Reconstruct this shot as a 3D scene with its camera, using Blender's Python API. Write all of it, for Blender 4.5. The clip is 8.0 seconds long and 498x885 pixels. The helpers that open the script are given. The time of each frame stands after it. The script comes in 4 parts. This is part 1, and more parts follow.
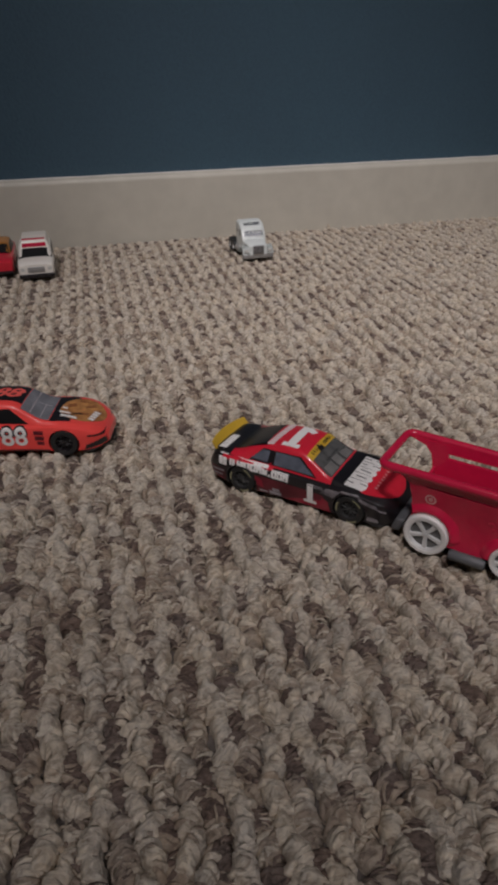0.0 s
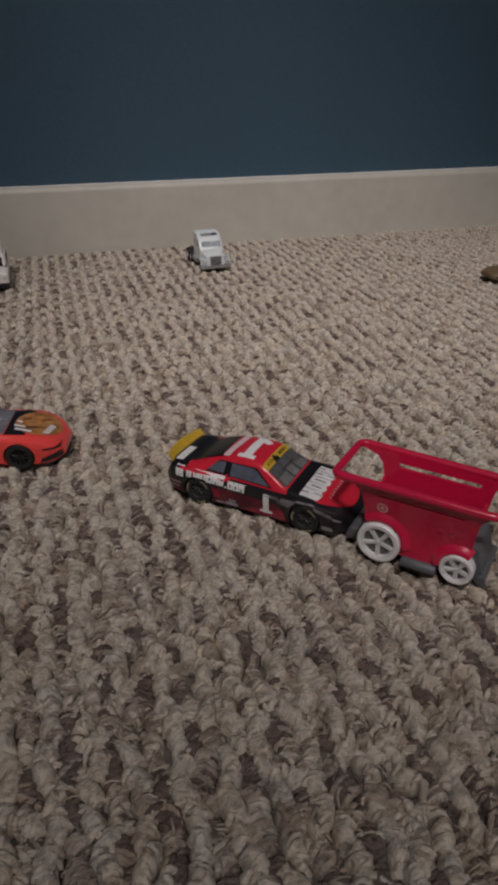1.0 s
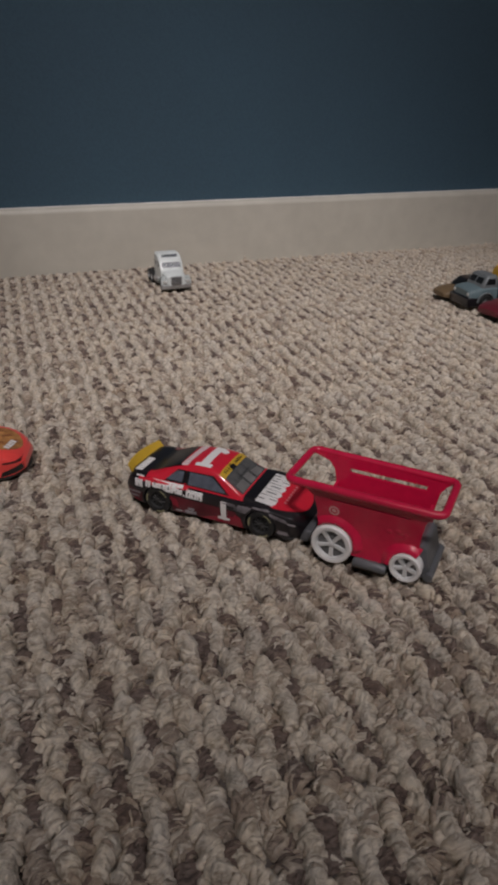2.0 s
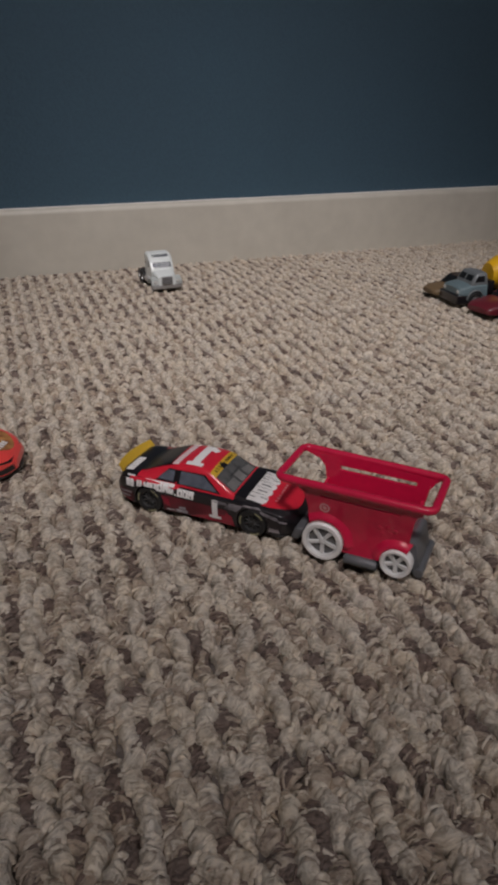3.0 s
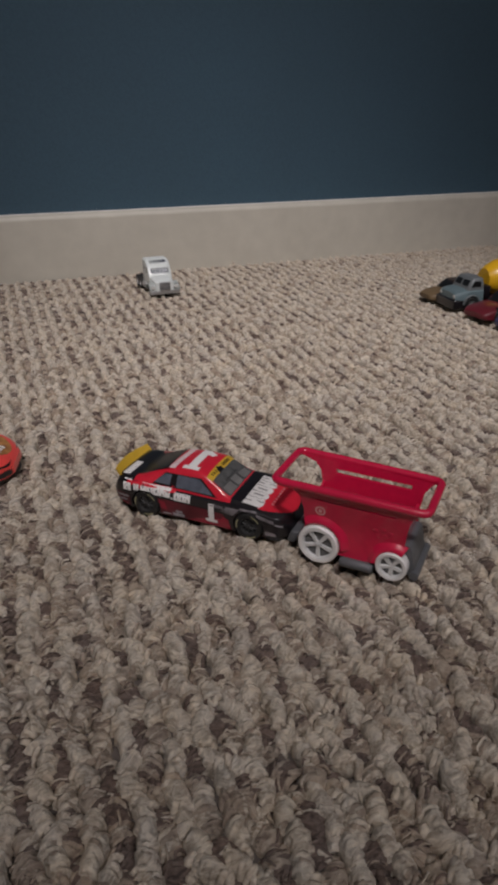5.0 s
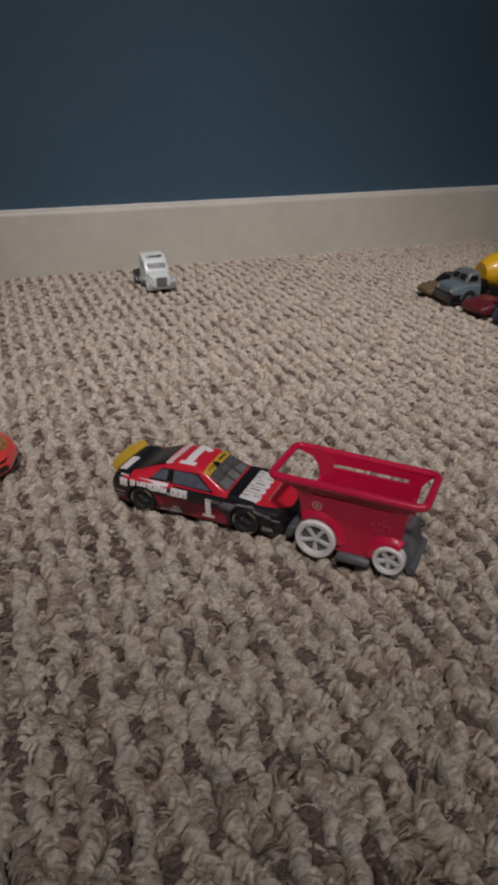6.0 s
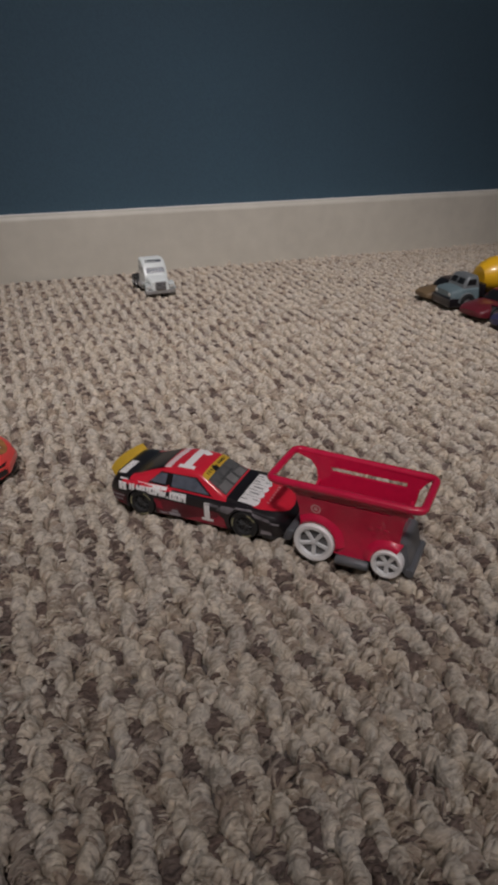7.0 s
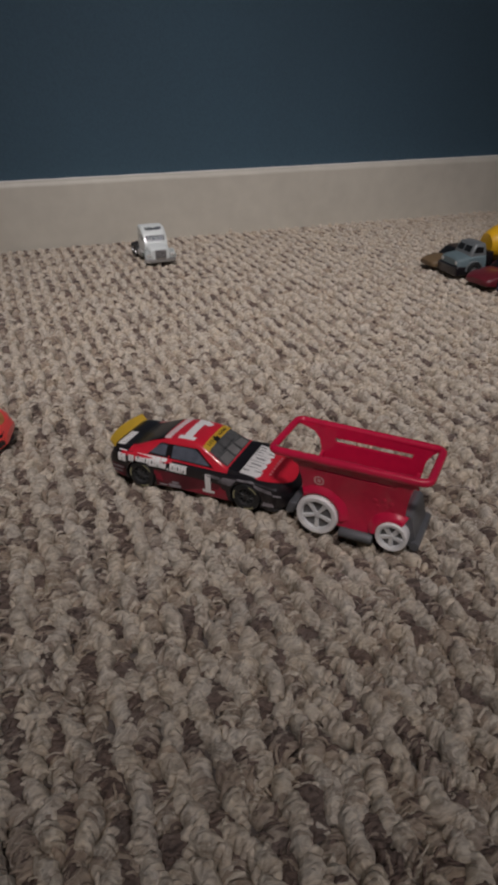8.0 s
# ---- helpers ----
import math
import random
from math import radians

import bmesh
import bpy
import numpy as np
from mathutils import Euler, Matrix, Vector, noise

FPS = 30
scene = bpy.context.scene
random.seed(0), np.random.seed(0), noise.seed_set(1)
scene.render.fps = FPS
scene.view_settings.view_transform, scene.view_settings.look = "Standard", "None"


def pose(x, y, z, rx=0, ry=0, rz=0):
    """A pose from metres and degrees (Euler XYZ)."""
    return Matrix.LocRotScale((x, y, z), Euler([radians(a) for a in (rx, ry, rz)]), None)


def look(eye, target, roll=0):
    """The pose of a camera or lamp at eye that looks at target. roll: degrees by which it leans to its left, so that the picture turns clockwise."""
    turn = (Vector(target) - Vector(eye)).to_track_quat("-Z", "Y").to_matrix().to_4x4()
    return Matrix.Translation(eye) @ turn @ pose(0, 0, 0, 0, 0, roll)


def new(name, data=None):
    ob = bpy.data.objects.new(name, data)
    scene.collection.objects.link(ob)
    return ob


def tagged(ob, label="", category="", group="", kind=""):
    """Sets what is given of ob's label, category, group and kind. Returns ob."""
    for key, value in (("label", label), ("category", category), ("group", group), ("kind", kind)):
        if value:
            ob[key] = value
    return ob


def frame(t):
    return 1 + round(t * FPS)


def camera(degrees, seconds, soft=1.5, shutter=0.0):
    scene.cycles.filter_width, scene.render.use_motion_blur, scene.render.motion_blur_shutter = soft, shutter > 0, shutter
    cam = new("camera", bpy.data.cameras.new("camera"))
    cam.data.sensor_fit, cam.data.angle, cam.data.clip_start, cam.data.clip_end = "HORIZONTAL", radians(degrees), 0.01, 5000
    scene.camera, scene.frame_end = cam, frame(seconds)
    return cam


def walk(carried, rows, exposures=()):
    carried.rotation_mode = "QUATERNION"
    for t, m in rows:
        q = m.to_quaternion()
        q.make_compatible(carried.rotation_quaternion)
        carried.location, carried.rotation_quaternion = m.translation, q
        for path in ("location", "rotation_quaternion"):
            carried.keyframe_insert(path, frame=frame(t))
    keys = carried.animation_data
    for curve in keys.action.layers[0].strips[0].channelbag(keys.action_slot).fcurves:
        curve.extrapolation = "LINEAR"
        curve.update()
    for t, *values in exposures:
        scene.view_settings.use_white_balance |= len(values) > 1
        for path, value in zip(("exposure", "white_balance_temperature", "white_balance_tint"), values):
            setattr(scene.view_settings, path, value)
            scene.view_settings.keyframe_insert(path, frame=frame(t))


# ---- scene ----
cam = camera(41.61, 8.0, soft=3.8)
PATH = [
    (0, (0.00607, 0.02617, 0.13705), (0.38386, 1.73461, -0.83172), -1.54),
    (0.5, (0.00732, 0.02522, 0.13712), (0.37407, 1.73321, -0.83666), -2.16),
    (0.8, (0.00791, 0.02455, 0.13854), (0.42862, 1.72203, -0.83179), -1.76),
    (1, (0.00831, 0.02410, 0.13949), (0.49798, 1.71406, -0.81143), -0.59),
    (1.2, (0.00907, 0.02334, 0.13798), (0.52670, 1.69004, -0.83884), -0.31),
    (1.3, (0.00946, 0.02297, 0.13722), (0.52644, 1.68093, -0.85469), 0.04),
    (1.4, (0.00984, 0.02259, 0.13647), (0.47113, 1.67428, -0.89266), -0.60),
    (1.5, (0.01022, 0.02221, 0.13571), (0.51343, 1.69004, -0.84670), -0.65),
    (1.7, (0.00994, 0.01901, 0.13698), (0.52743, 1.70868, -0.79961), -0.72),
    (2, (0.00952, 0.01420, 0.13889), (0.60260, 1.70273, -0.75394), -0.17),
    (2.2, (0.00970, 0.01393, 0.13888), (0.62371, 1.69694, -0.75021), -0.25),
    (3.3, (0.01068, 0.01242, 0.13879), (0.62116, 1.69339, -0.75656), -0.58),
    (3.5, (0.01086, 0.01215, 0.13878), (0.62523, 1.69505, -0.75026), -0.58),
    (4, (0.01043, 0.01264, 0.13845), (0.62680, 1.69051, -0.75868), -0.29),
    (4.5, (0.01044, 0.01127, 0.13899), (0.62859, 1.69858, -0.73901), -0.45),
    (4.7, (0.01059, 0.01131, 0.13889), (0.62855, 1.70005, -0.73648), -0.52),
    (5.8, (0.01139, 0.01151, 0.13832), (0.62816, 1.69110, -0.75531), -0.68),
    (6, (0.01154, 0.01155, 0.13822), (0.63098, 1.69173, -0.75244), -0.74),
    (6.5, (0.01143, 0.01129, 0.13841), (0.63220, 1.69323, -0.74799), -0.77),
    (7, (0.01155, 0.01078, 0.13857), (0.63454, 1.69497, -0.74199), -0.81),
    (7.3, (0.01123, 0.01207, 0.13804), (0.64090, 1.67950, -0.76927), -0.39),
    (7.5, (0.01102, 0.01293, 0.13768), (0.64476, 1.67569, -0.77534), -0.07),
    (7.8, (0.01236, 0.01432, 0.13621), (0.61417, 1.67236, -0.80652), -0.71),
    (8, (0.01325, 0.01525, 0.13523), (0.61632, 1.66627, -0.81894), -0.91),
]
walk(cam, [(t, look(eye, target, roll)) for t, eye, target, roll in PATH],
 ((0, -0.25), (1, -0.33), (1.4, -0.39), (2, -0.14), (3.5, -0.09), (7, -0.08), (8, -0.22)))
from mathutils.bvhtree import BVHTree

scene.view_settings.exposure = 0.0

# ---------------------------------------------------------------- light
world = bpy.data.worlds.new("room_air")
scene.world = world
world.use_nodes = True
world.node_tree.nodes["Background"].inputs[0].default_value = (0.9, 0.93, 1.0, 1)
world.node_tree.nodes["Background"].inputs[1].default_value = 0.062

# Unseen overhead lamp; its narrow cone stands in for the lens's dim edges.
lamp = new("vignette_spot", bpy.data.lights.new("vignette_spot", "SPOT"))
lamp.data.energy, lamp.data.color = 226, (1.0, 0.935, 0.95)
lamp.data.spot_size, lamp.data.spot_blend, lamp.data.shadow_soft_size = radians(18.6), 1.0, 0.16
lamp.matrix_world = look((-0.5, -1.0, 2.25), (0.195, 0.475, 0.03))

# Added unseen fill light that evens the wall and lifts upright faces.
panel = new("unseen_fill_panel", bpy.data.lights.new("unseen_fill_panel", "AREA"))
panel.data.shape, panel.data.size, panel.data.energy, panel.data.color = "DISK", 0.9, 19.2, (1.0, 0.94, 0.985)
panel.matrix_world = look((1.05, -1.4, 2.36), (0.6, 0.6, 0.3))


# ---------------------------------------------------------------- materials
def material(name, color, rough=0.5, metal=0.0, vary=0.12, scale=400.0, bump=0.0, bump_scale=900.0, coat=0.0, island=0.0, second=None, spots=40.0, fibre=0.0, soft=False):
    """A surface with variation at two scales, gloss and fine relief."""
    m = bpy.data.materials.new(name)
    m.use_nodes = True
    nt = m.node_tree
    b = nt.nodes["Principled BSDF"]
    b.inputs["Roughness"].default_value, b.inputs["Metallic"].default_value = rough, metal
    b.inputs["Coat Weight"].default_value = coat
    b.inputs["Coat Roughness"].default_value = 0.08
    streak = None
    if soft:
        # light sinks a little way into wool
        b.inputs["Subsurface Weight"].default_value = 0.5
        b.inputs["Subsurface Radius"].default_value = (1.0, 0.95, 0.92)
        b.inputs["Subsurface Scale"].default_value = 0.0012
        b.inputs["Specular IOR Level"].default_value = 0.1
    co = nt.nodes.new("ShaderNodeTexCoord")
    fine = nt.nodes.new("ShaderNodeTexNoise")
    fine.inputs["Scale"].default_value, fine.inputs["Detail"].default_value = scale, 5
    fine.inputs["Distortion"].default_value = 1.2 if soft else 0.0
    broad = nt.nodes.new("ShaderNodeTexNoise")
    broad.inputs["Scale"].default_value, broad.inputs["Detail"].default_value = spots, 4
    for n in (fine, broad):
        nt.links.new(co.outputs["Object"], n.inputs["Vector"])
    add = nt.nodes.new("ShaderNodeMath")
    add.operation = "ADD"
    nt.links.new(fine.outputs["Fac"], add.inputs[0])
    nt.links.new(broad.outputs["Fac"], add.inputs[1])
    last = add
    if soft:
        # fibres: fine streaks whose direction wanders
        warp = nt.nodes.new("ShaderNodeTexNoise")
        warp.inputs["Scale"].default_value, warp.inputs["Detail"].default_value = 130, 1
        nt.links.new(co.outputs["Object"], warp.inputs["Vector"])
        bend = nt.nodes.new("ShaderNodeVectorMath")
        bend.operation = "MULTIPLY_ADD"
        bend.inputs[1].default_value = (0.011, 0.011, 0.011)
        nt.links.new(warp.outputs["Color"], bend.inputs[0])
        nt.links.new(co.outputs["Object"], bend.inputs[2])
        comb = nt.nodes.new("ShaderNodeMapping")
        comb.inputs["Scale"].default_value = (0.2, 1.0, 0.8)
        nt.links.new(bend.outputs[0], comb.inputs["Vector"])
        streak = nt.nodes.new("ShaderNodeTexNoise")
        streak.inputs["Scale"].default_value, streak.inputs["Detail"].default_value = 900, 3
        nt.links.new(comb.outputs[0], streak.inputs["Vector"])
        lay = nt.nodes.new("ShaderNodeMath")
        lay.operation = "MULTIPLY_ADD"
        lay.inputs[1].default_value = 1.6
        nt.links.new(streak.outputs["Fac"], lay.inputs[0])
        half = nt.nodes.new("ShaderNodeMath")
        half.operation = "MULTIPLY_ADD"
        half.inputs[1].default_value, half.inputs[2].default_value = 0.6, -0.4
        nt.links.new(add.outputs[0], half.inputs[0])
        nt.links.new(half.outputs[0], lay.inputs[2])
        last = add = lay
    if island:
        geo = nt.nodes.new("ShaderNodeNewGeometry")
        more = nt.nodes.new("ShaderNodeMath")
        more.operation = "MULTIPLY_ADD"
        more.inputs[1].default_value = island
        nt.links.new(geo.outputs["Random Per Island"], more.inputs[0])
        nt.links.new(add.outputs[0], more.inputs[2])
        last = more
    ramp = nt.nodes.new("ShaderNodeMapRange")
    ramp.inputs["From Min"].default_value, ramp.inputs["From Max"].default_value = (0.72, 1.16 + island) if soft else (0.6, 1.4 + island)
    nt.links.new(last.outputs[0], ramp.inputs["Value"])
    mix = nt.nodes.new("ShaderNodeMix")
    mix.data_type = "RGBA"
    dark = second or tuple(c * (1 - vary) for c in color)
    mix.inputs[6].default_value = (*dark, 1)
    mix.inputs[7].default_value = (*(color if second else tuple(min(1, c * (1 + vary)) for c in color)), 1)
    nt.links.new(ramp.outputs[0], mix.inputs[0])
    if soft:
        # warmer and greyer tufts from place to place
        tint = nt.nodes.new("ShaderNodeTexNoise")
        tint.inputs["Scale"].default_value, tint.inputs["Detail"].default_value = 75, 2
        nt.links.new(co.outputs["Object"], tint.inputs["Vector"])
        sat = nt.nodes.new("ShaderNodeMapRange")
        sat.inputs["From Min"].default_value, sat.inputs["From Max"].default_value = 0.3, 0.7
        sat.inputs["To Min"].default_value, sat.inputs["To Max"].default_value = 0.86, 1.14
        nt.links.new(tint.outputs["Fac"], sat.inputs["Value"])
        hue = nt.nodes.new("ShaderNodeHueSaturation")
        nt.links.new(sat.outputs[0], hue.inputs["Saturation"])
        nt.links.new(mix.outputs[2], hue.inputs["Color"])
        nt.links.new(hue.outputs[0], b.inputs["Base Color"])
    else:
        nt.links.new(mix.outputs[2], b.inputs["Base Color"])
    rr = nt.nodes.new("ShaderNodeMapRange")
    rr.inputs["To Min"].default_value, rr.inputs["To Max"].default_value = rough * 0.85, min(1, rough * 1.2)
    nt.links.new(broad.outputs["Fac"], rr.inputs["Value"])
    nt.links.new(rr.outputs[0], b.inputs["Roughness"])
    if bump:
        grain = nt.nodes.new("ShaderNodeTexNoise")
        grain.inputs["Scale"].default_value, grain.inputs["Detail"].default_value = bump_scale, 4
        if fibre:
            stretch = nt.nodes.new("ShaderNodeMapping")
            stretch.inputs["Scale"].default_value = (fibre, 1, 1)
            nt.links.new(co.outputs["Object"], stretch.inputs["Vector"])
            nt.links.new(stretch.outputs[0], grain.inputs["Vector"])
        else:
            nt.links.new(co.outputs["Object"], grain.inputs["Vector"])
        bp = nt.nodes.new("ShaderNodeBump")
        bp.inputs["Strength"].default_value, bp.inputs["Distance"].default_value = bump, 0.001
        nt.links.new((streak if soft else grain).outputs["Fac"], bp.inputs["Height"])
        nt.links.new(bp.outputs[0], b.inputs["Normal"])
    return m


TEAL_WALL = material("teal_wall_paint", (0.044, 0.091, 0.13), 0.7, vary=0.13, scale=420, spots=6, bump=0.6, bump_scale=420)
CREAM_PAINT = material("cream_trim_paint", (0.56, 0.53, 0.455), 0.45, vary=0.09, scale=60, spots=12, bump=0.08, bump_scale=120)
CAULK = material("white_caulk", (0.72, 0.71, 0.67), 0.5, vary=0.1, scale=200, spots=60)
ROOM_PAINT = material("plain_room_paint", (0.5, 0.48, 0.44), 0.8, vary=0.05, scale=40, spots=3)
CEILING_PAINT = material("white_ceiling_paint", (0.75, 0.74, 0.71), 0.9, vary=0.04, scale=40, spots=3)
YARN_LIGHT = material("cream_yarn", (0.67, 0.585, 0.475), 0.95, scale=420, spots=110, bump=0.85, bump_scale=1100, island=0.12, second=(0.345, 0.288, 0.23), soft=True)
YARN_DARK = material("brown_grey_yarn", (0.215, 0.162, 0.136), 0.95, scale=420, spots=110, bump=0.85, bump_scale=1100, island=0.2, second=(0.08, 0.06, 0.052), soft=True)
YARN_MID = material("taupe_yarn", (0.46, 0.38, 0.30), 0.95, scale=420, spots=110, bump=0.85, bump_scale=1100, island=0.2, second=(0.22, 0.172, 0.138), soft=True)
BACKING_SHADE = material("backing_gap_shade", (0.12, 0.10, 0.09), 0.95, scale=300, spots=30, bump=1.0, bump_scale=400, second=(0.2, 0.17, 0.15))
CARPET_FAR = material("beige_brown_carpet", (0.40, 0.35, 0.31), 0.95, scale=75, spots=120, bump=1.0, bump_scale=90, second=(0.17, 0.145, 0.13))
RED = material("red_car_enamel", (0.63, 0.018, 0.04), 0.3, vary=0.1, coat=0.5)
RED_CART = material("red_cart_plastic", (0.58, 0.010, 0.056), 0.25, vary=0.12, coat=0.8, bump=0.12, bump_scale=350)
ORANGE = material("fluorescent_orange_enamel", (0.88, 0.075, 0.066), 0.33, vary=0.06, coat=0.4)
BLACK = material("black_enamel", (0.011, 0.009, 0.011), 0.3, vary=0.4, scale=150, coat=0.5)
MAROON_PRINT = material("maroon_print", (0.095, 0.008, 0.016), 0.35, vary=0.7, scale=120, coat=0.3)
DEEP_RED = material("deep_red_print", (0.25, 0.012, 0.03), 0.35, vary=0.4, scale=120, coat=0.3)
GLASS_PALE = material("pale_smoky_windscreen", (0.20, 0.20, 0.22), 0.16, vary=0.4, scale=150, coat=0.6)
GREY_PRINT = material("grey_print", (0.30, 0.28, 0.30), 0.4, vary=0.6, scale=250, coat=0.3)
WHITE_PRINT = material("white_print", (0.78, 0.76, 0.74), 0.45, vary=0.05)
YELLOW = material("yellow_enamel", (0.58, 0.365, 0.035), 0.4, vary=0.08, coat=0.3)
# Dark window plastic; the bluish lift in its colour stands in for reflections.
GLASS = material("reflection_tinted_window", (0.115, 0.127, 0.16), 0.12, vary=0.3, coat=0.6)
GLASS_BLACK = material("black_window_plastic", (0.006, 0.006, 0.007), 0.35, vary=0.2)
GLASS_GREY = material("smoky_windscreen_plastic", (0.10, 0.10, 0.098), 0.14, vary=0.4, coat=0.6)
TYRE = material("black_tyre_plastic", (0.016, 0.016, 0.016), 0.6, vary=0.2)
RIM_DARK = material("dark_grey_rim", (0.05, 0.05, 0.05), 0.4, metal=0.3)
TYRE_LETTER = material("faded_yellow_lettering", (0.32, 0.30, 0.17), 0.6, vary=0.3)
WHITE_PLASTIC = material("white_wheel_plastic", (0.80, 0.78, 0.76), 0.4, vary=0.04)
PALE_RIM = material("pale_grey_rim", (0.70, 0.70, 0.69), 0.35, metal=0.1, vary=0.06)
GREY_PLASTIC = material("dark_grey_plastic", (0.105, 0.108, 0.115), 0.42, vary=0.12, bump=0.1)
RIM_GAP = material("grey_rim_backing", (0.13, 0.13, 0.13), 0.5)
DARK_GAP = material("shadowy_plastic", (0.03, 0.028, 0.028), 0.6)
WHITE_ENAMEL = material("white_enamel", (0.69, 0.73, 0.71), 0.38, vary=0.05, coat=0.3)
CREAM_ENAMEL = material("off_white_enamel", (0.75, 0.715, 0.655), 0.4, vary=0.06, coat=0.2)
CHROME = material("dull_chrome", (0.42, 0.42, 0.42), 0.35, metal=0.6)
TEAL_ENAMEL = material("blue_grey_enamel", (0.125, 0.175, 0.19), 0.45, vary=0.12, coat=0.2)
SILVER = material("grey_silver_enamel", (0.165, 0.18, 0.185), 0.4, metal=0.2, vary=0.1)
YELLOW_DRUM = material("yellow_plastic", (0.72, 0.40, 0.012), 0.35, vary=0.05, coat=0.25)
MAROON = material("dark_red_enamel", (0.12, 0.012, 0.02), 0.4, vary=0.12, coat=0.3)
PURPLE = material("purple_blue_enamel", (0.035, 0.035, 0.09), 0.35, vary=0.12, coat=0.4)
TAN = material("tan_enamel", (0.15, 0.10, 0.052), 0.5, vary=0.15)
BROWN = material("dark_brown_enamel", (0.045, 0.034, 0.028), 0.5, vary=0.2)
SCUFF = material("scuffed_grey_print", (0.34, 0.31, 0.33), 0.4, scale=320, spots=190, second=(0.012, 0.010, 0.012), coat=0.3)
PINK_WHITE = material("pinkish_white_print", (0.76, 0.60, 0.60), 0.45, vary=0.06)
SEAT_GREY = material("grey_cabin_plastic", (0.16, 0.155, 0.15), 0.4, vary=0.5, scale=180, coat=0.4)
AMBER = material("amber_print", (0.62, 0.30, 0.10), 0.45, scale=420, spots=160, second=(0.16, 0.055, 0.02))
EMBLEM_BROWN = material("brown_emblem_print", (0.24, 0.085, 0.03), 0.45, vary=0.4)
AMBER_ROOF = material("brown_orange_enamel", (0.42, 0.17, 0.03), 0.4, vary=0.1, coat=0.2)
PALE_PINK = material("pale_pink_print", (0.72, 0.36, 0.36), 0.45, vary=0.1)
CORAL = material("coral_print", (0.80, 0.12, 0.10), 0.45, vary=0.1)
LAMP_CLEAR = material("lamp_print", (0.55, 0.55, 0.52), 0.25)


# ---------------------------------------------------------------- mesh helpers (millimetres)
def part(name, bm, mat, parent, label="", smooth=40, kind=""):
    """Links bm, which is in millimetres, as one mesh under parent."""
    bmesh.ops.scale(bm, vec=(0.001, 0.001, 0.001), verts=bm.verts)
    bmesh.ops.recalc_face_normals(bm, faces=bm.faces)
    me = bpy.data.meshes.new(name)
    bm.to_mesh(me)
    bm.free()
    if smooth:
        for p in me.polygons:
            p.use_smooth = True
        me.set_sharp_from_angle(angle=radians(smooth))
    for m in (mat if isinstance(mat, (list, tuple)) else (mat,)):
        me.materials.append(m)
    ob = new(name, me)
    ob.parent = parent
    return tagged(ob, label=label, kind=kind)


def thing(name, m, label, category, group="", kind=""):
    ob = new(name)
    ob.empty_display_size = 0.01
    ob.matrix_basis = m
    return tagged(ob, label=label, category=category, group=group, kind=kind)


def box(bm, x0, x1, y0, y1, z0, z1, bevel=0.0, segs=2):
    made = bmesh.ops.create_cube(bm, size=1, matrix=Matrix.Translation(((x0 + x1) / 2, (y0 + y1) / 2, (z0 + z1) / 2)) @ Matrix.Diagonal((x1 - x0, y1 - y0, z1 - z0, 1)))
    if bevel:
        vs = set(made["verts"])
        bmesh.ops.bevel(bm, geom=[e for e in bm.edges if set(e.verts) <= vs], offset=bevel, segments=segs, affect="EDGES", profile=0.5)
    return bm


def rows_mesh(bm, rows, close_u=False, close_v=False, caps=False):
    """Joins rows of points into a skin."""
    grid = [[bm.verts.new(p) for p in r] for r in rows]
    nu, nv = len(grid), len(grid[0])
    for i in range(nu if close_u else nu - 1):
        for j in range(nv if close_v else nv - 1):
            a, b = grid[i], grid[(i + 1) % nu]
            q = (a[j], a[(j + 1) % nv], b[(j + 1) % nv], b[j])
            if len({tuple(round(c, 5) for c in v.co) for v in q}) == 4:
                bm.faces.new(q)
    if caps:
        for r in (grid[0], grid[-1]):
            bm.faces.new(r)
    return bm


def lathe(bm, profile, n=28, center=(0, 0, 0)):
    """Turns (radius, y) about an axis along y."""
    cx, cy, cz = center
    rows = [[(cx + r * math.cos(2 * math.pi * k / n), cy + y, cz + r * math.sin(2 * math.pi * k / n)) for r, y in profile] for k in range(n)]
    return rows_mesh(bm, rows, close_u=True)


def tube(bm, points, radius, n=8, closed=False):
    """A round bar along points."""
    pts = [Vector(p) for p in points]
    rows = []
    for i, p in enumerate(pts):
        a = pts[i - 1] if (i or closed) else p
        b = pts[(i + 1) % len(pts)] if (i < len(pts) - 1 or closed) else p
        d = (b - a).normalized()
        side = d.cross(Vector((0, 0, 1))) if abs(d.z) < 0.95 else d.cross(Vector((0, 1, 0)))
        side.normalize()
        up = side.cross(d)
        rows.append([p + radius * (math.cos(2 * math.pi * k / n) * side + math.sin(2 * math.pi * k / n) * up) for k in range(n)])
    return rows_mesh(bm, rows, close_u=closed, close_v=True, caps=not closed)


def tree_of(bm):
    return BVHTree.FromBMesh(bm)


def drape(bm, trees, way, off=0.12):
    """Lays a flat print on the skins that it meets along way."""
    way = Vector(way).normalized()
    gone = []
    for v in bm.verts:
        best = None
        for t in trees:
            p, n, _, d = t.ray_cast(v.co - way * 200, way)
            if p is not None and (best is None or d < best[2]):
                best = (p, n if n.dot(way) < 0 else -n, d)
        if best is None:
            gone.append(v)
        else:
            v.co = best[0] + best[1] * off
    bmesh.ops.delete(bm, geom=gone, context="VERTS")
    return bm


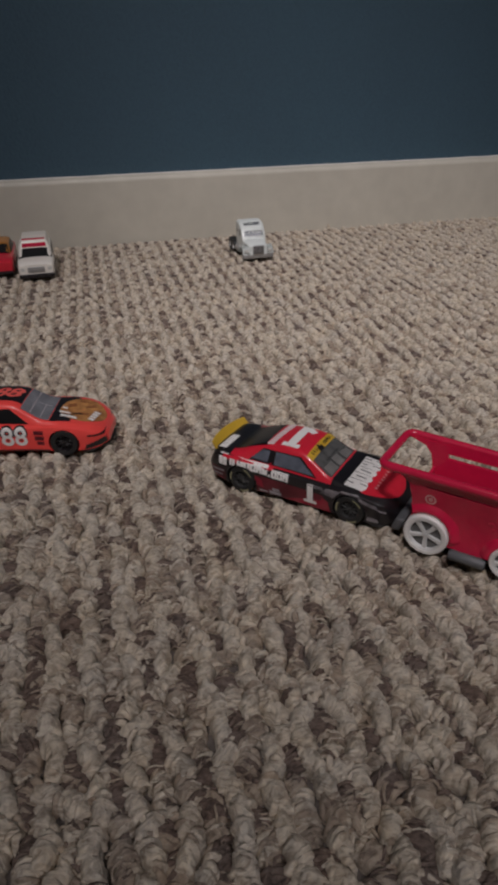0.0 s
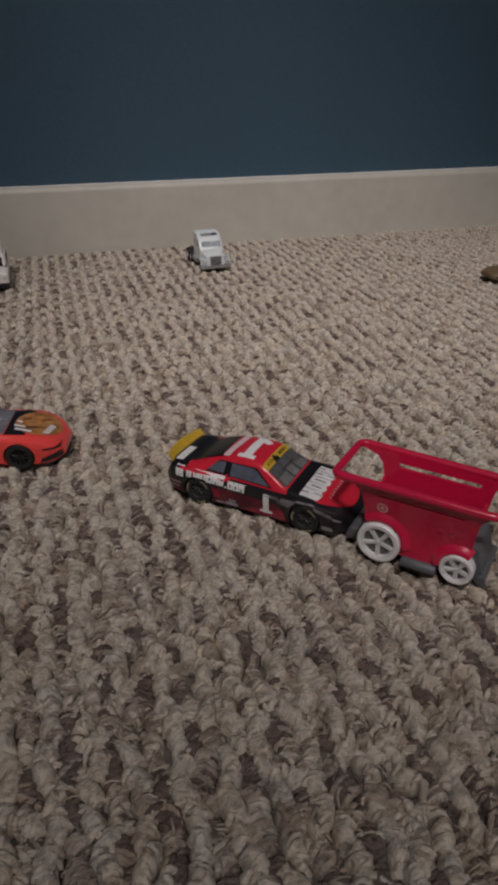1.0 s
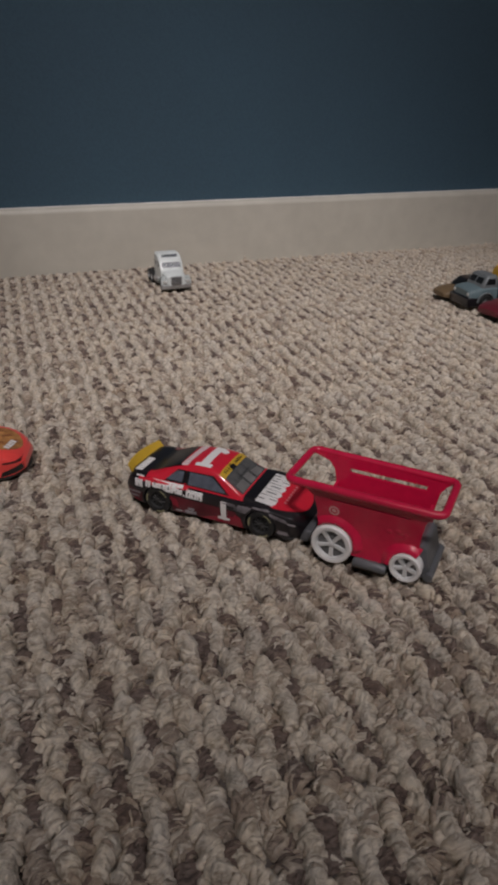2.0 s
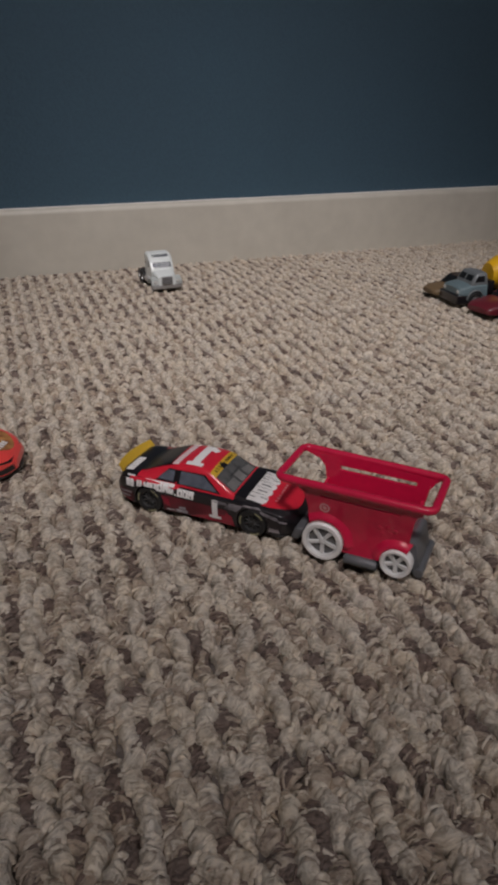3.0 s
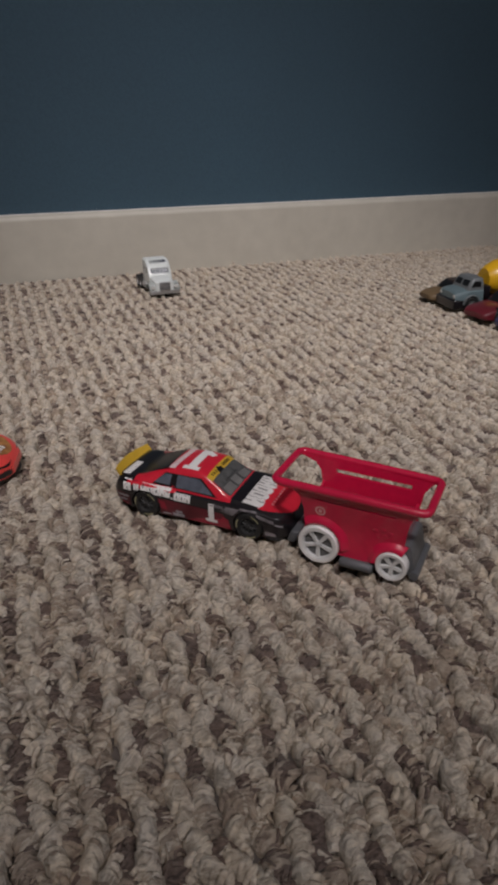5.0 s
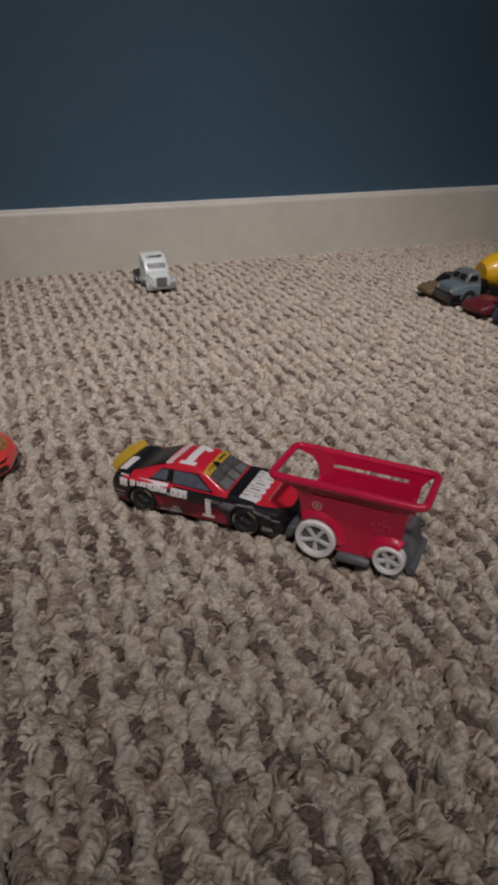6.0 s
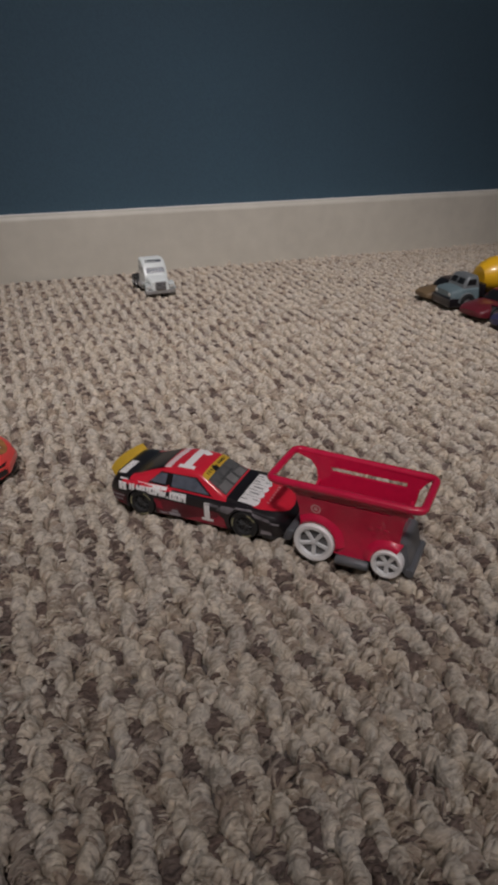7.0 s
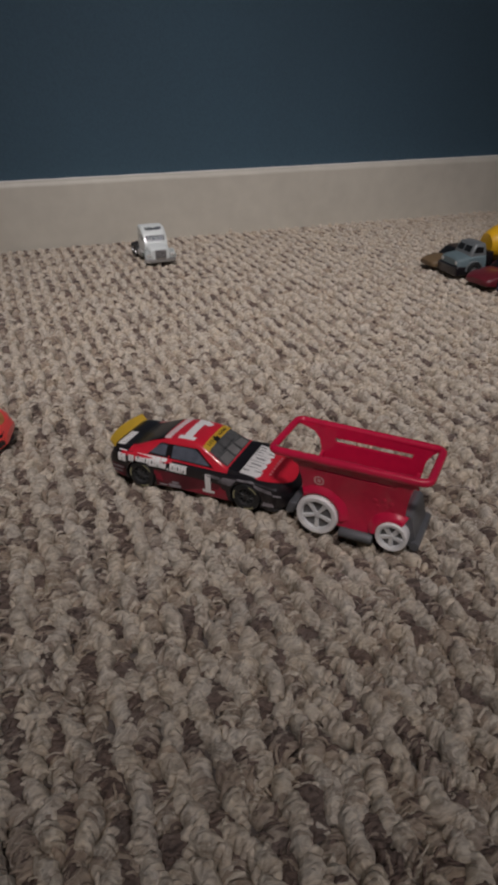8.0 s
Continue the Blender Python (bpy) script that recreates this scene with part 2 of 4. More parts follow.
def patch(bm, a, b, c, d, place, n=6, m=6):
    """A four-cornered print; place turns its (u, v) into a point."""
    rows = []
    for i in range(n + 1):
        s = i / n
        rows.append([place((a[0] * (1 - s) + b[0] * s) * (1 - t) + (d[0] * (1 - s) + c[0] * s) * t,
                           (a[1] * (1 - s) + b[1] * s) * (1 - t) + (d[1] * (1 - s) + c[1] * s) * t) for t in [j / m for j in range(m + 1)]])
    return rows_mesh(bm, rows)


def disc(bm, cx, cy, rx, ry, place, n=20, rings=3, inner=0.0):
    rows = []
    for i in range(rings + 1):
        k = inner + (1 - inner) * i / rings
        k = max(k, 0.02)
        rows.append([place(cx + rx * k * math.cos(2 * math.pi * j / n), cy + ry * k * math.sin(2 * math.pi * j / n)) for j in range(n)])
    return rows_mesh(bm, rows, close_v=True)


def right_side(u, v):
    return (u, -60, v)


def left_side(u, v):
    return (u, 60, v)


def top_side(u, v):
    return (u, v, 60)


def letters(text, size, place, at, turn=0.0, bold=0.0, shear=0.0, squeeze=1.0):
    """Text in Blender's own font as a fine flat mesh, centred at a place of the print's plane."""
    cu = bpy.data.curves.new("letters", "FONT")
    cu.body, cu.size, cu.offset, cu.shear, cu.align_x, cu.align_y = text, size, bold, shear, "CENTER", "CENTER"
    ob = new("letters", cu)
    me = bpy.data.meshes.new_from_object(ob.evaluated_get(bpy.context.evaluated_depsgraph_get()))
    bm = bmesh.new()
    bm.from_mesh(me)
    bpy.data.objects.remove(ob)
    bpy.data.curves.remove(cu)
    bpy.data.meshes.remove(me)
    bmesh.ops.remove_doubles(bm, verts=bm.verts, dist=0.001)
    for _ in range(2):
        bmesh.ops.subdivide_edges(bm, edges=[e for e in bm.edges if e.calc_length() > size * 0.12], cuts=1)
        bmesh.ops.triangulate(bm, faces=bm.faces)
    c, s = math.cos(turn), math.sin(turn)
    for v in bm.verts:
        x, y = v.co.x * squeeze, v.co.y
        v.co = Vector(place(at[0] + c * x - s * y, at[1] + s * x + c * y))
    return bm


def lathe_x(x0, x1, r, y, z, n=18):
    """A round bar along x with eased ends."""
    rows = [[(x, y + rr * math.cos(2 * math.pi * k / n), z + rr * math.sin(2 * math.pi * k / n)) for k in range(n)] for x, rr in ((x0, r * 0.8), (x0 + 0.6, r), (x1 - 0.6, r), (x1, r * 0.8))]
    return rows_mesh(bmesh.new(), rows, close_v=True, caps=True)


def loft_body(stations, n_side=2):
    """A car's lower body from stations (x, half width, middle height, shoulder height, bottom)."""
    bm = bmesh.new()
    rows = []
    for x, hw, top, sh, zb in stations:
        half = [(hw * 0.90, zb), (hw * 0.985, zb + 0.7), (hw, zb + (sh - zb) * 0.35), (hw * 0.998, zb + (sh - zb) * 0.6), (hw * 0.975, sh - 0.9), (hw * 0.93, sh - 0.15), (hw * 0.86, sh + 0.12), (hw * 0.6, top - (top - sh) * 0.25), (hw * 0.3, top - 0.04)]
        rows.append([(x, -y, z) for y, z in half] + [(x, 0, top)] + [(x, y, z) for y, z in reversed(half)])
    fine = []
    for i in range(len(rows) - 1):
        for k in range(3):
            t = k / 3
            p0, p1, p2, p3 = rows[max(i - 1, 0)], rows[i], rows[i + 1], rows[min(i + 2, len(rows) - 1)]
            if k == 0:
                fine.append(p1)
            else:
                fine.append([tuple(b + 0.5 * t * (c - a + t * (2 * a - 5 * b + 4 * c - d + t * (3 * (b - c) + d - a))) for a, b, c, d in zip(*q)) for q in zip(p0, p1, p2, p3)])
    fine.append(rows[-1])
    rows_mesh(bm, fine, close_v=True, caps=True)
    bmesh.ops.recalc_face_normals(bm, faces=bm.faces)
    return bm


def cut_arches(bm, hubs, radius, hw):
    """Takes the wheel wells out of a body."""
    me = bpy.data.meshes.new("body_whole")
    bm.to_mesh(me)
    bm.free()
    cb = bmesh.new()
    for x, z in hubs:
        for s in (-1, 1):
            lathe(cb, [(0.01, s * (hw - 6.5)), (radius, s * (hw - 6.5)), (radius, s * (hw + 4)), (0.01, s * (hw + 4))], 28, (x, 0, z))
    bmesh.ops.remove_doubles(cb, verts=cb.verts, dist=0.05)
    bmesh.ops.recalc_face_normals(cb, faces=cb.faces)
    cm = bpy.data.meshes.new("wells")
    cb.to_mesh(cm)
    cb.free()
    a, c = new("body_whole", me), new("wells", cm)
    mod = a.modifiers.new("wells", "BOOLEAN")
    mod.operation, mod.object, mod.solver = "DIFFERENCE", c, "EXACT"
    out = bpy.data.meshes.new_from_object(a.evaluated_get(bpy.context.evaluated_depsgraph_get()))
    bm = bmesh.new()
    bm.from_mesh(out)
    for o in (a, c):
        bpy.data.objects.remove(o)
    for d in (me, cm, out):
        bpy.data.meshes.remove(d)
    return bm


def cabin(base, roof, levels=7, bulge=1.2):
    """A car's cabin between a base (x0, x1, half width, z) and a roof (x0, x1, half width, z), with rounded pillars."""
    bm = bmesh.new()
    rows = []
    x0, x1, w0, z0 = base
    u0, u1, w1, z1 = roof

    def ring(a, b, w, z, power):
        out = []
        for k in range(40):
            t = 2 * math.pi * k / 40
            c, s = math.cos(t), math.sin(t)
            out.append(((a + b) / 2 + (b - a) / 2 * math.copysign(abs(c) ** (2 / power), c), w * math.copysign(abs(s) ** (2 / power), s), z))
        return out
    for k in range(levels + 1):
        t = k / levels
        e = t + bulge * 0.08 * math.sin(math.pi * t)
        rows.append(ring(x0 + (u0 - x0) * t, x1 + (u1 - x1) * t, w0 + (w1 - w0) * t + bulge * 0.35 * math.sin(math.pi * t), z0 + (z1 - z0) * min(e, 1), 7))
    for k, (s, dz) in enumerate(((0.93, 0.45), (0.8, 0.75), (0.5, 1.0), (0.2, 1.08))):
        rows.append(ring((u0 + u1) / 2 - (u1 - u0) / 2 * s, (u0 + u1) / 2 + (u1 - u0) / 2 * s, w1 * s, z1 + dz, 6))
    rows_mesh(bm, rows, close_v=True, caps=True)
    bmesh.ops.recalc_face_normals(bm, faces=bm.faces)
    return bm


def wheel(parent, x, y, z, radius, width, tyre_mat, rim_mat, spokes=10, rim_share=0.66, gap_mat=None, spoke_width=1.1, lettering=None, rim_label="", phase=0.3, depth=1.6, flare=1.0):
    """One wheel: its outer face looks to the side on which it stands."""
    s = -1 if y < 0 else 1
    w = new("wheel")
    w.parent, w.location = parent, (x / 1000, y / 1000, z / 1000)
    rr = radius * rim_share
    bm = lathe(bmesh.new(), [(rr, s * -0.3), (rr * 1.03, s * 0.05), (radius * 0.93, s * 0.1), (radius * 0.99, s * -0.35), (radius, s * -0.9), (radius, s * (0.5 - width)), (radius * 0.95, s * -width), (rr * 0.9, s * -width), (rr * 0.9, s * (-width + 0.5)), (rr, s * -1.6)], 36)
    part("tyre", bm, tyre_mat, w)
    bm = lathe(bmesh.new(), [(rr * 0.02, s * -(depth + 0.1)), (rr * 0.5, s * -(depth + 0.15)), (rr * 0.97, s * -depth)], 28)
    part("rim_back", bm, gap_mat or DARK_GAP, w)
    bm = lathe(bmesh.new(), [(rr * 1.01, s * -depth), (rr * 1.01, s * -0.15), (rr * 0.94, s * -0.1), (rr * 0.9, s * -0.5), (rr * 0.88, s * -depth)], 32)
    lathe(bm, [(0.02, s * -0.35), (rr * 0.16, s * -0.35), (rr * 0.22, s * -0.6), (rr * 0.22, s * -1.6)], 16)
    for k in range(spokes):
        y0, y1 = sorted((s * -0.5, s * -1.5))
        one = box(bmesh.new(), rr * 0.15, rr * 0.92, y0, y1, -spoke_width / 2, spoke_width / 2, 0.15, 1)
        for v in one.verts:
            if v.co.x > rr * 0.6:
                v.co.z *= flare
        bmesh.ops.rotate(one, cent=(0, 0, 0), matrix=Matrix.Rotation(2 * math.pi * k / spokes + phase, 3, "Y"), verts=one.verts)
        tmp = bpy.data.meshes.new("tmp")
        one.to_mesh(tmp)
        one.free()
        bm.from_mesh(tmp)
        bpy.data.meshes.remove(tmp)
    part("rim", bm, rim_mat, w, rim_label)
    if lettering:
        bm = bmesh.new()
        for start in (0.5, 2.6, 4.6):
            rows = []
            for k in range(7):
                a = start + 0.8 * k / 6
                rows.append([((rr + (radius - rr) * f) * math.cos(a), s * 0.16, (rr + (radius - rr) * f) * math.sin(a)) for f in (0.42, 0.66)])
            rows_mesh(bm, rows)
        part("tyre_lettering", bm, lettering, w)
    return w


# ---------------------------------------------------------------- the room
def slab(name, x0, x1, y0, y1, z0, z1, mat, label, category, bevel=0.0):
    bm = box(bmesh.new(), x0 * 1000, x1 * 1000, y0 * 1000, y1 * 1000, z0 * 1000, z1 * 1000, bevel)
    ob = part(name, bm, mat, None)
    return tagged(ob, label=label, category=category, kind="structure")


WALL_Y = 0.700
slab("wall_north", -1.6, 2.4, WALL_Y + 0.011, WALL_Y + 0.12, -0.02, 2.4, TEAL_WALL, "dark teal painted wall above a cream baseboard", "wall")
slab("wall_south", -1.6, 2.4, -2.7, -2.6, -0.02, 2.4, ROOM_PAINT, "plain painted wall closing the room", "wall")
slab("wall_west", -1.7, -1.6, -2.7, WALL_Y + 0.12, -0.02, 2.4, ROOM_PAINT, "plain painted wall closing the room", "wall")
slab("wall_east", 2.4, 2.5, -2.7, WALL_Y + 0.12, -0.02, 2.4, ROOM_PAINT, "plain painted wall closing the room", "wall")
slab("ceiling", -1.7, 2.5, -2.7, WALL_Y + 0.12, 2.4, 2.5, CEILING_PAINT, "plain white ceiling", "ceiling")

# baseboard: a flat board with a rounded top edge
bm = bmesh.new()
BOARD = [(0.0, -8), (0.0, 54), (0.4, 56.6), (1.8, 58.8), (4.5, 59.9), (10.6, 59.9), (10.6, -8)]
rows_mesh(bm, [[(x, WALL_Y * 1000 + y, z) for y, z in BOARD] for x in np.linspace(-1600, 2400, 41)], close_v=True, caps=True)
board = part("baseboard", bm, CREAM_PAINT, None)
# a bead of caulk between the board and the wall, uneven along its length
rng = random.Random(8)
bm = bmesh.new()
bead = []
for k in range(401):
    x, r = -1600 + 10 * k, 0.6 + 0.3 * rng.random()
    bead.append([(x, WALL_Y * 1000 + 10.4 + r * math.cos(a), 59.8 + r * math.sin(a)) for a in [2 * math.pi * j / 8 for j in range(8)]])
rows_mesh(bm, bead, close_v=True, caps=True)
caulk = part("caulk_line", bm, CAULK, None)
tagged(caulk, label="thin uneven bead of white caulk along the baseboard's top", category="trim", kind="structure")
# the wall stands slightly askew to the carpet's columns
askew = Matrix.Translation((0, WALL_Y + 0.003, 0)) @ pose(0, 0, 0, 0, 0, -1.3) @ Matrix.Translation((0, -WALL_Y, 0))
for ob in (board, caulk, bpy.data.objects["wall_north"]):
    ob.matrix_basis = askew
tagged(board, label="cream painted wooden baseboard along the teal wall", category="baseboard", kind="structure")


# ---------------------------------------------------------------- carpet
slab("floor", -1.6, 2.4, -2.6, WALL_Y + 0.011, -0.03, -0.0065, CARPET_FAR, "beige and brown loop-pile carpet floor", "carpet")
carpet = bpy.data.objects["floor"]


def loops(cx, cy, top, span, drop, thick, turn, lean, mats, rings, sides, seed):
    """Arched loops of yarn, all at once: arrays of places (mm) and sizes."""
    rng = np.random.default_rng(seed)
    n = len(cx)
    phi = np.linspace(-0.12, math.pi + 0.12, rings)[None, :, None]
    th = (2 * np.pi * np.arange(sides) / sides)[None, None, :]
    r = thick[:, None, None] * rng.uniform(0.86, 1.14, (n, rings, sides))
    sp, dr = span[:, None, None], drop[:, None, None]
    wob = rng.normal(0, 0.16, (n, rings, 1)) + rng.normal(0, 0.5, (n, 1, 1)) * np.cos(phi)
    u = -sp * np.cos(phi) + r * np.cos(th) * -np.cos(phi)
    w = top[:, None, None] - thick[:, None, None] - dr * (1 - np.sin(phi)) + r * np.cos(th) * np.sin(phi)
    v = r * np.sin(th) + wob + lean[:, None, None] * (w + 4)
    c, s = np.cos(turn)[:, None, None], np.sin(turn)[:, None, None]
    co = np.stack([cx[:, None, None] + c * u - s * v, cy[:, None, None] + s * u + c * v, w], -1).reshape(-1, 3) / 1000
    i, j = np.meshgrid(np.arange(rings - 1), np.arange(sides), indexing="ij")
    q = np.stack([i * sides + j, i * sides + (j + 1) % sides, (i + 1) * sides + (j + 1) % sides, (i + 1) * sides + j], -1).reshape(-1, 4)
    quads = (q[None] + (np.arange(n) * rings * sides)[:, None, None]).reshape(-1, 4)
    return co, quads, np.repeat(mats, len(q))


COLUMN, LUMP = 10.0, 6.4


def pile_field(x0, x1, y0, y1, step, rings, sides, thick, seed, core=(5, 8), loose=1.0, fuzz=0):
    """Columns of plump cream tufts, each a core wrapped in arched strands, with darker, lower tufts set between them."""
    rng = np.random.default_rng(seed)
    out, cores, hairs = [], [], []
    mixed = ((0.88, 0.01, 0.11), (0.05, 0.76, 0.19), (0.2, 0.16, 0.64)) if loose > 0.7 else ((0.94, 0, 0.06), (0.04, 0.62, 0.34), (0.15, 0.05, 0.8))
    for k in range(math.floor(x0 / (COLUMN / 2)), math.ceil(x1 / (COLUMN / 2))):
        odd = k % 2
        shift = 0.0 if odd else 0.5
        for l in range(math.floor(y0 / LUMP) - 1, math.ceil(y1 / LUMP) + 1):
            # the same tuft comes out whichever field asks for it
            pick = np.random.default_rng((k + 1000) * 4001 + l + 2000)
            g, h = pick.normal(0, 1, 6), pick.random(3)
            even_row = (l // 2 + (k // 2)) % 2 == 0
            g = g * loose
            tone = 0
            if odd:
                tone = (1 if h[1] > (0.08 if l % 2 else 0.62) else 2) if even_row else (2 if h[2] < 0.62 else (1 if h[2] > 0.84 else 0))
            elif h[0] < 0.08:
                tone = 2
            yc = (l + shift) * LUMP + 0.55 * g[0]
            if not y0 <= yc < y1:
                continue
            xc = k * COLUMN / 2 + (0.0 if odd else 0.9 * (1 if even_row else -1)) + 0.55 * g[1]
            n = max(3, int(round(2 * 4.2 / step)))
            f = np.linspace(-0.9, 0.9, n) + rng.normal(0, 0.6 / n, n)
            reach = (4.2, 2.9, 3.9)[tone]
            dome = np.sqrt(np.clip(1 - 0.8 * f * f, 0.05, 1))
            high = (0.85, -0.7, -0.2)[tone] - (0.8 if odd and tone != 1 else 0) + 0.45 * g[2]
            turn = 0.6 * g[3]
            span = (1.9 + 0.5 * odd, 3.5, 2.5)[tone] * (1 + 0.1 * g[5])
            out.append(np.stack([xc - math.sin(turn) * f * reach + rng.normal(0, 0.3, n), yc + f * reach, high + 2.6 * (dome - 1) + rng.normal(0, 0.1, n),
                                 span * (0.55 + 0.45 * dome) * rng.uniform(0.8, 1.2, n), turn + rng.normal(0, 0.32, n),
                                 0.05 * g[4] - 0.05 * f + rng.normal(0, 0.08, n), rng.choice(3, n, p=mixed[tone]).astype(float)], -1))
            if fuzz and tone:
                hairs.append(np.stack([xc + rng.normal(0, 0.9, fuzz), yc + rng.normal(0, 1.9, fuzz), high + rng.uniform(-0.7, 0.12, fuzz), rng.uniform(1.0, 2.4, fuzz),
                                       rng.normal(0, 0.5, fuzz), rng.choice(3, fuzz, p=((0.9, 0.0, 0.1), (0.02, 0.8, 0.18), (0.3, 0.1, 0.6))[tone]).astype(float)], -1))
            cores.append((xc, yc, high - thick * (0.4 if odd else 0.2), span + thick * 0.8, (reach + 0.3) * (1 + 0.1 * g[4]), turn, tone))
    if fuzz:
        # fine loose fibres that lie over the tufts in every direction
        f = np.concatenate(hairs)
        m = len(f)
        yield loops(f[:, 0], f[:, 1], f[:, 2], f[:, 3], rng.uniform(1.2, 3.2, m), rng.uniform(0.22, 0.42, m), f[:, 4], rng.normal(0, 0.25, m), np.rint(f[:, 5]).astype(np.int32), 7 if fuzz > 5 else 5, 4, seed + 2)
    a = np.concatenate(out)
    n = len(a)
    yield loops(a[:, 0], a[:, 1], a[:, 2], a[:, 3], np.full(n, 3.6), thick * rng.uniform(0.75, 1.3, n), a[:, 4], a[:, 5], np.rint(a[:, 6]).astype(np.int32), rings, sides, seed + 1)
    # the cores: plump closed ovals
    c = np.array(cores)
    nu, nv = core
    lat = np.linspace(0, np.pi, nu)[None, :, None]
    lon = (2 * np.pi * np.arange(nv) / nv)[None, None, :]
    bump = rng.uniform(0.92, 1.06, (len(c), nu, nv)) * (1 + 0.07 * np.sin(rng.uniform(5, 9, (len(c), 1, 1)) * lat + 2 * lon + rng.uniform(0, 6.3, (len(c), 1, 1))))
    u = c[:, 3][:, None, None] * np.sin(lat) * np.cos(lon) * bump
    v = c[:, 4][:, None, None] * np.cos(lat) * bump
    w = c[:, 2][:, None, None] - 4.2 + 4.2 * np.sin(lat) * np.sin(lon) * bump
    co, si = np.cos(c[:, 5])[:, None, None], np.sin(c[:, 5])[:, None, None]
    pts = np.stack([c[:, 0][:, None, None] + co * u - si * v, c[:, 1][:, None, None] + si * u + co * v, w], -1).reshape(-1, 3) / 1000
    i, j = np.meshgrid(np.arange(nu - 1), np.arange(nv), indexing="ij")
    q = np.stack([i * nv + j, i * nv + (j + 1) % nv, (i + 1) * nv + (j + 1) % nv, (i + 1) * nv + j], -1).reshape(-1, 4)
    yield pts, (q[None] + (np.arange(len(c)) * nu * nv)[:, None, None]).reshape(-1, 4), np.repeat(c[:, 6].astype(np.int32), len(q))


def pile(name, fields):
    cos, quads, mats, base = [], [], [], 0
    for co, q, m in fields:
        cos.append(co), quads.append(q + base), mats.append(m)
        base += len(co)
    co, q, m = np.concatenate(cos), np.concatenate(quads), np.concatenate(mats)
    me = bpy.data.meshes.new(name)
    me.vertices.add(len(co))
    me.vertices.foreach_set("co", co.astype(np.float32).ravel())
    me.loops.add(q.size)
    me.loops.foreach_set("vertex_index", q.astype(np.int32).ravel())
    me.polygons.add(len(q))
    me.polygons.foreach_set("loop_start", np.arange(0, q.size, 4, dtype=np.int32))
    me.polygons.foreach_set("material_index", m.astype(np.int32))
    me.polygons.foreach_set("use_smooth", np.ones(len(q), bool))
    me.update(calc_edges=True)
    me.materials.append(YARN_LIGHT)
    me.materials.append(YARN_DARK)
    me.materials.append(YARN_MID)
    ob = new(name, me)
    ob.parent = carpet
    return tagged(ob, label="cream and brown-grey yarn loops in staggered columns", kind="stuff")


# The backing is coloured dark to put shade into the gaps between loops.
weave = box(bmesh.new(), -162, 722, 331, 699, -6.4, -5.2)
box(weave, -112, 332, 58, 331, -6.4, -5.2)
part("backing_gap_shade", weave, BACKING_SHADE, carpet, "woven backing under the loops, coloured dark as shade in their gaps")
pile("yarn_loops", [
    *pile_field(-45, 215, 60, 330, 1.4, 7, 5, 0.95, 11, (9, 12), 0.95, 6),
    *pile_field(-110, -45, 60, 330, 1.5, 6, 4, 0.95, 12, (7, 9), 0.9, 4),
    *pile_field(215, 330, 60, 330, 1.5, 6, 4, 0.95, 13, (7, 9), 0.9, 4),
    *pile_field(-140, 580, 330, 520, 2.0, 5, 4, 0.85, 14, (5, 8), 0.45),
    *pile_field(-160, 720, 520, 700, 2.8, 4, 3, 0.8, 15, (5, 7), 0.4),
])


# ---------------------------------------------------------------- stock cars
def curve(xs, ys):
    """A smooth line through points, as a function of x."""
    def at(x):
        x = min(max(x, xs[0]), xs[-1])
        k = max(i for i in range(len(xs) - 1) if xs[i] <= x + 1e-9)
        a, b, c, d = (ys[min(max(k + o, 0), len(ys) - 1)] for o in (-1, 0, 1, 2))
        pa, pb, pc, pd = (xs[min(max(k + o, 0), len(xs) - 1)] for o in (-1, 0, 1, 2))
        w = pc - pb
        m0 = (c - a) / (pc - pa) * w if pc > pa else c - b
        m1 = (d - b) / (pd - pb) * w if pd > pb else c - b
        t = (x - pb) / w
        return b + t * (m0 + t * (3 * (c - b) - 2 * m0 - m1 + t * (2 * (b - c) + m0 + m1)))
    return at


# a stock car's lines along its length: crest, shoulder, half width, width of the roof rail, underside
CREST = curve((-37, -35.5, -32, -28, -25.5, -20, -14, -8, -2, 2.5, 8, 11.8, 15, 21, 27, 32, 35.5, 37.6), (11.6, 14.6, 15.3, 15.3, 15.8, 18.2, 20.5, 21.5, 21.5, 20.7, 17.2, 14.9, 14.4, 13.8, 12.8, 11.2, 9.0, 6.6))
SHOULDER = curve((-37, -34.5, -29, -22, -10, 0, 10, 20, 27, 32, 35.5, 37.6), (10.2, 13.6, 14.3, 14.2, 13.2, 12.8, 12.7, 13.0, 12.0, 10.2, 8.0, 5.6))
WIDTH = curve((-37, -35, -30, -23, -14, -4, 6, 14, 21, 27, 31.5, 35, 37.6), (12.4, 14.0, 14.8, 15.1, 14.4, 14.0, 14.0, 14.5, 15.0, 14.7, 13.6, 11.2, 8.2))
RAIL = curve((-37, -30, -25, -16, -8, 0, 5, 10, 16, 24, 31, 37.6), (9.5, 10.6, 10.4, 9.2, 8.9, 9.1, 9.6, 10.4, 11.2, 11.0, 9.6, 5.0))
UNDER = curve((-37, -34, -29, -20, 20, 30, 35, 37.6), (5.6, 4.0, 2.6, 1.9, 1.7, 1.9, 2.2, 3.0))


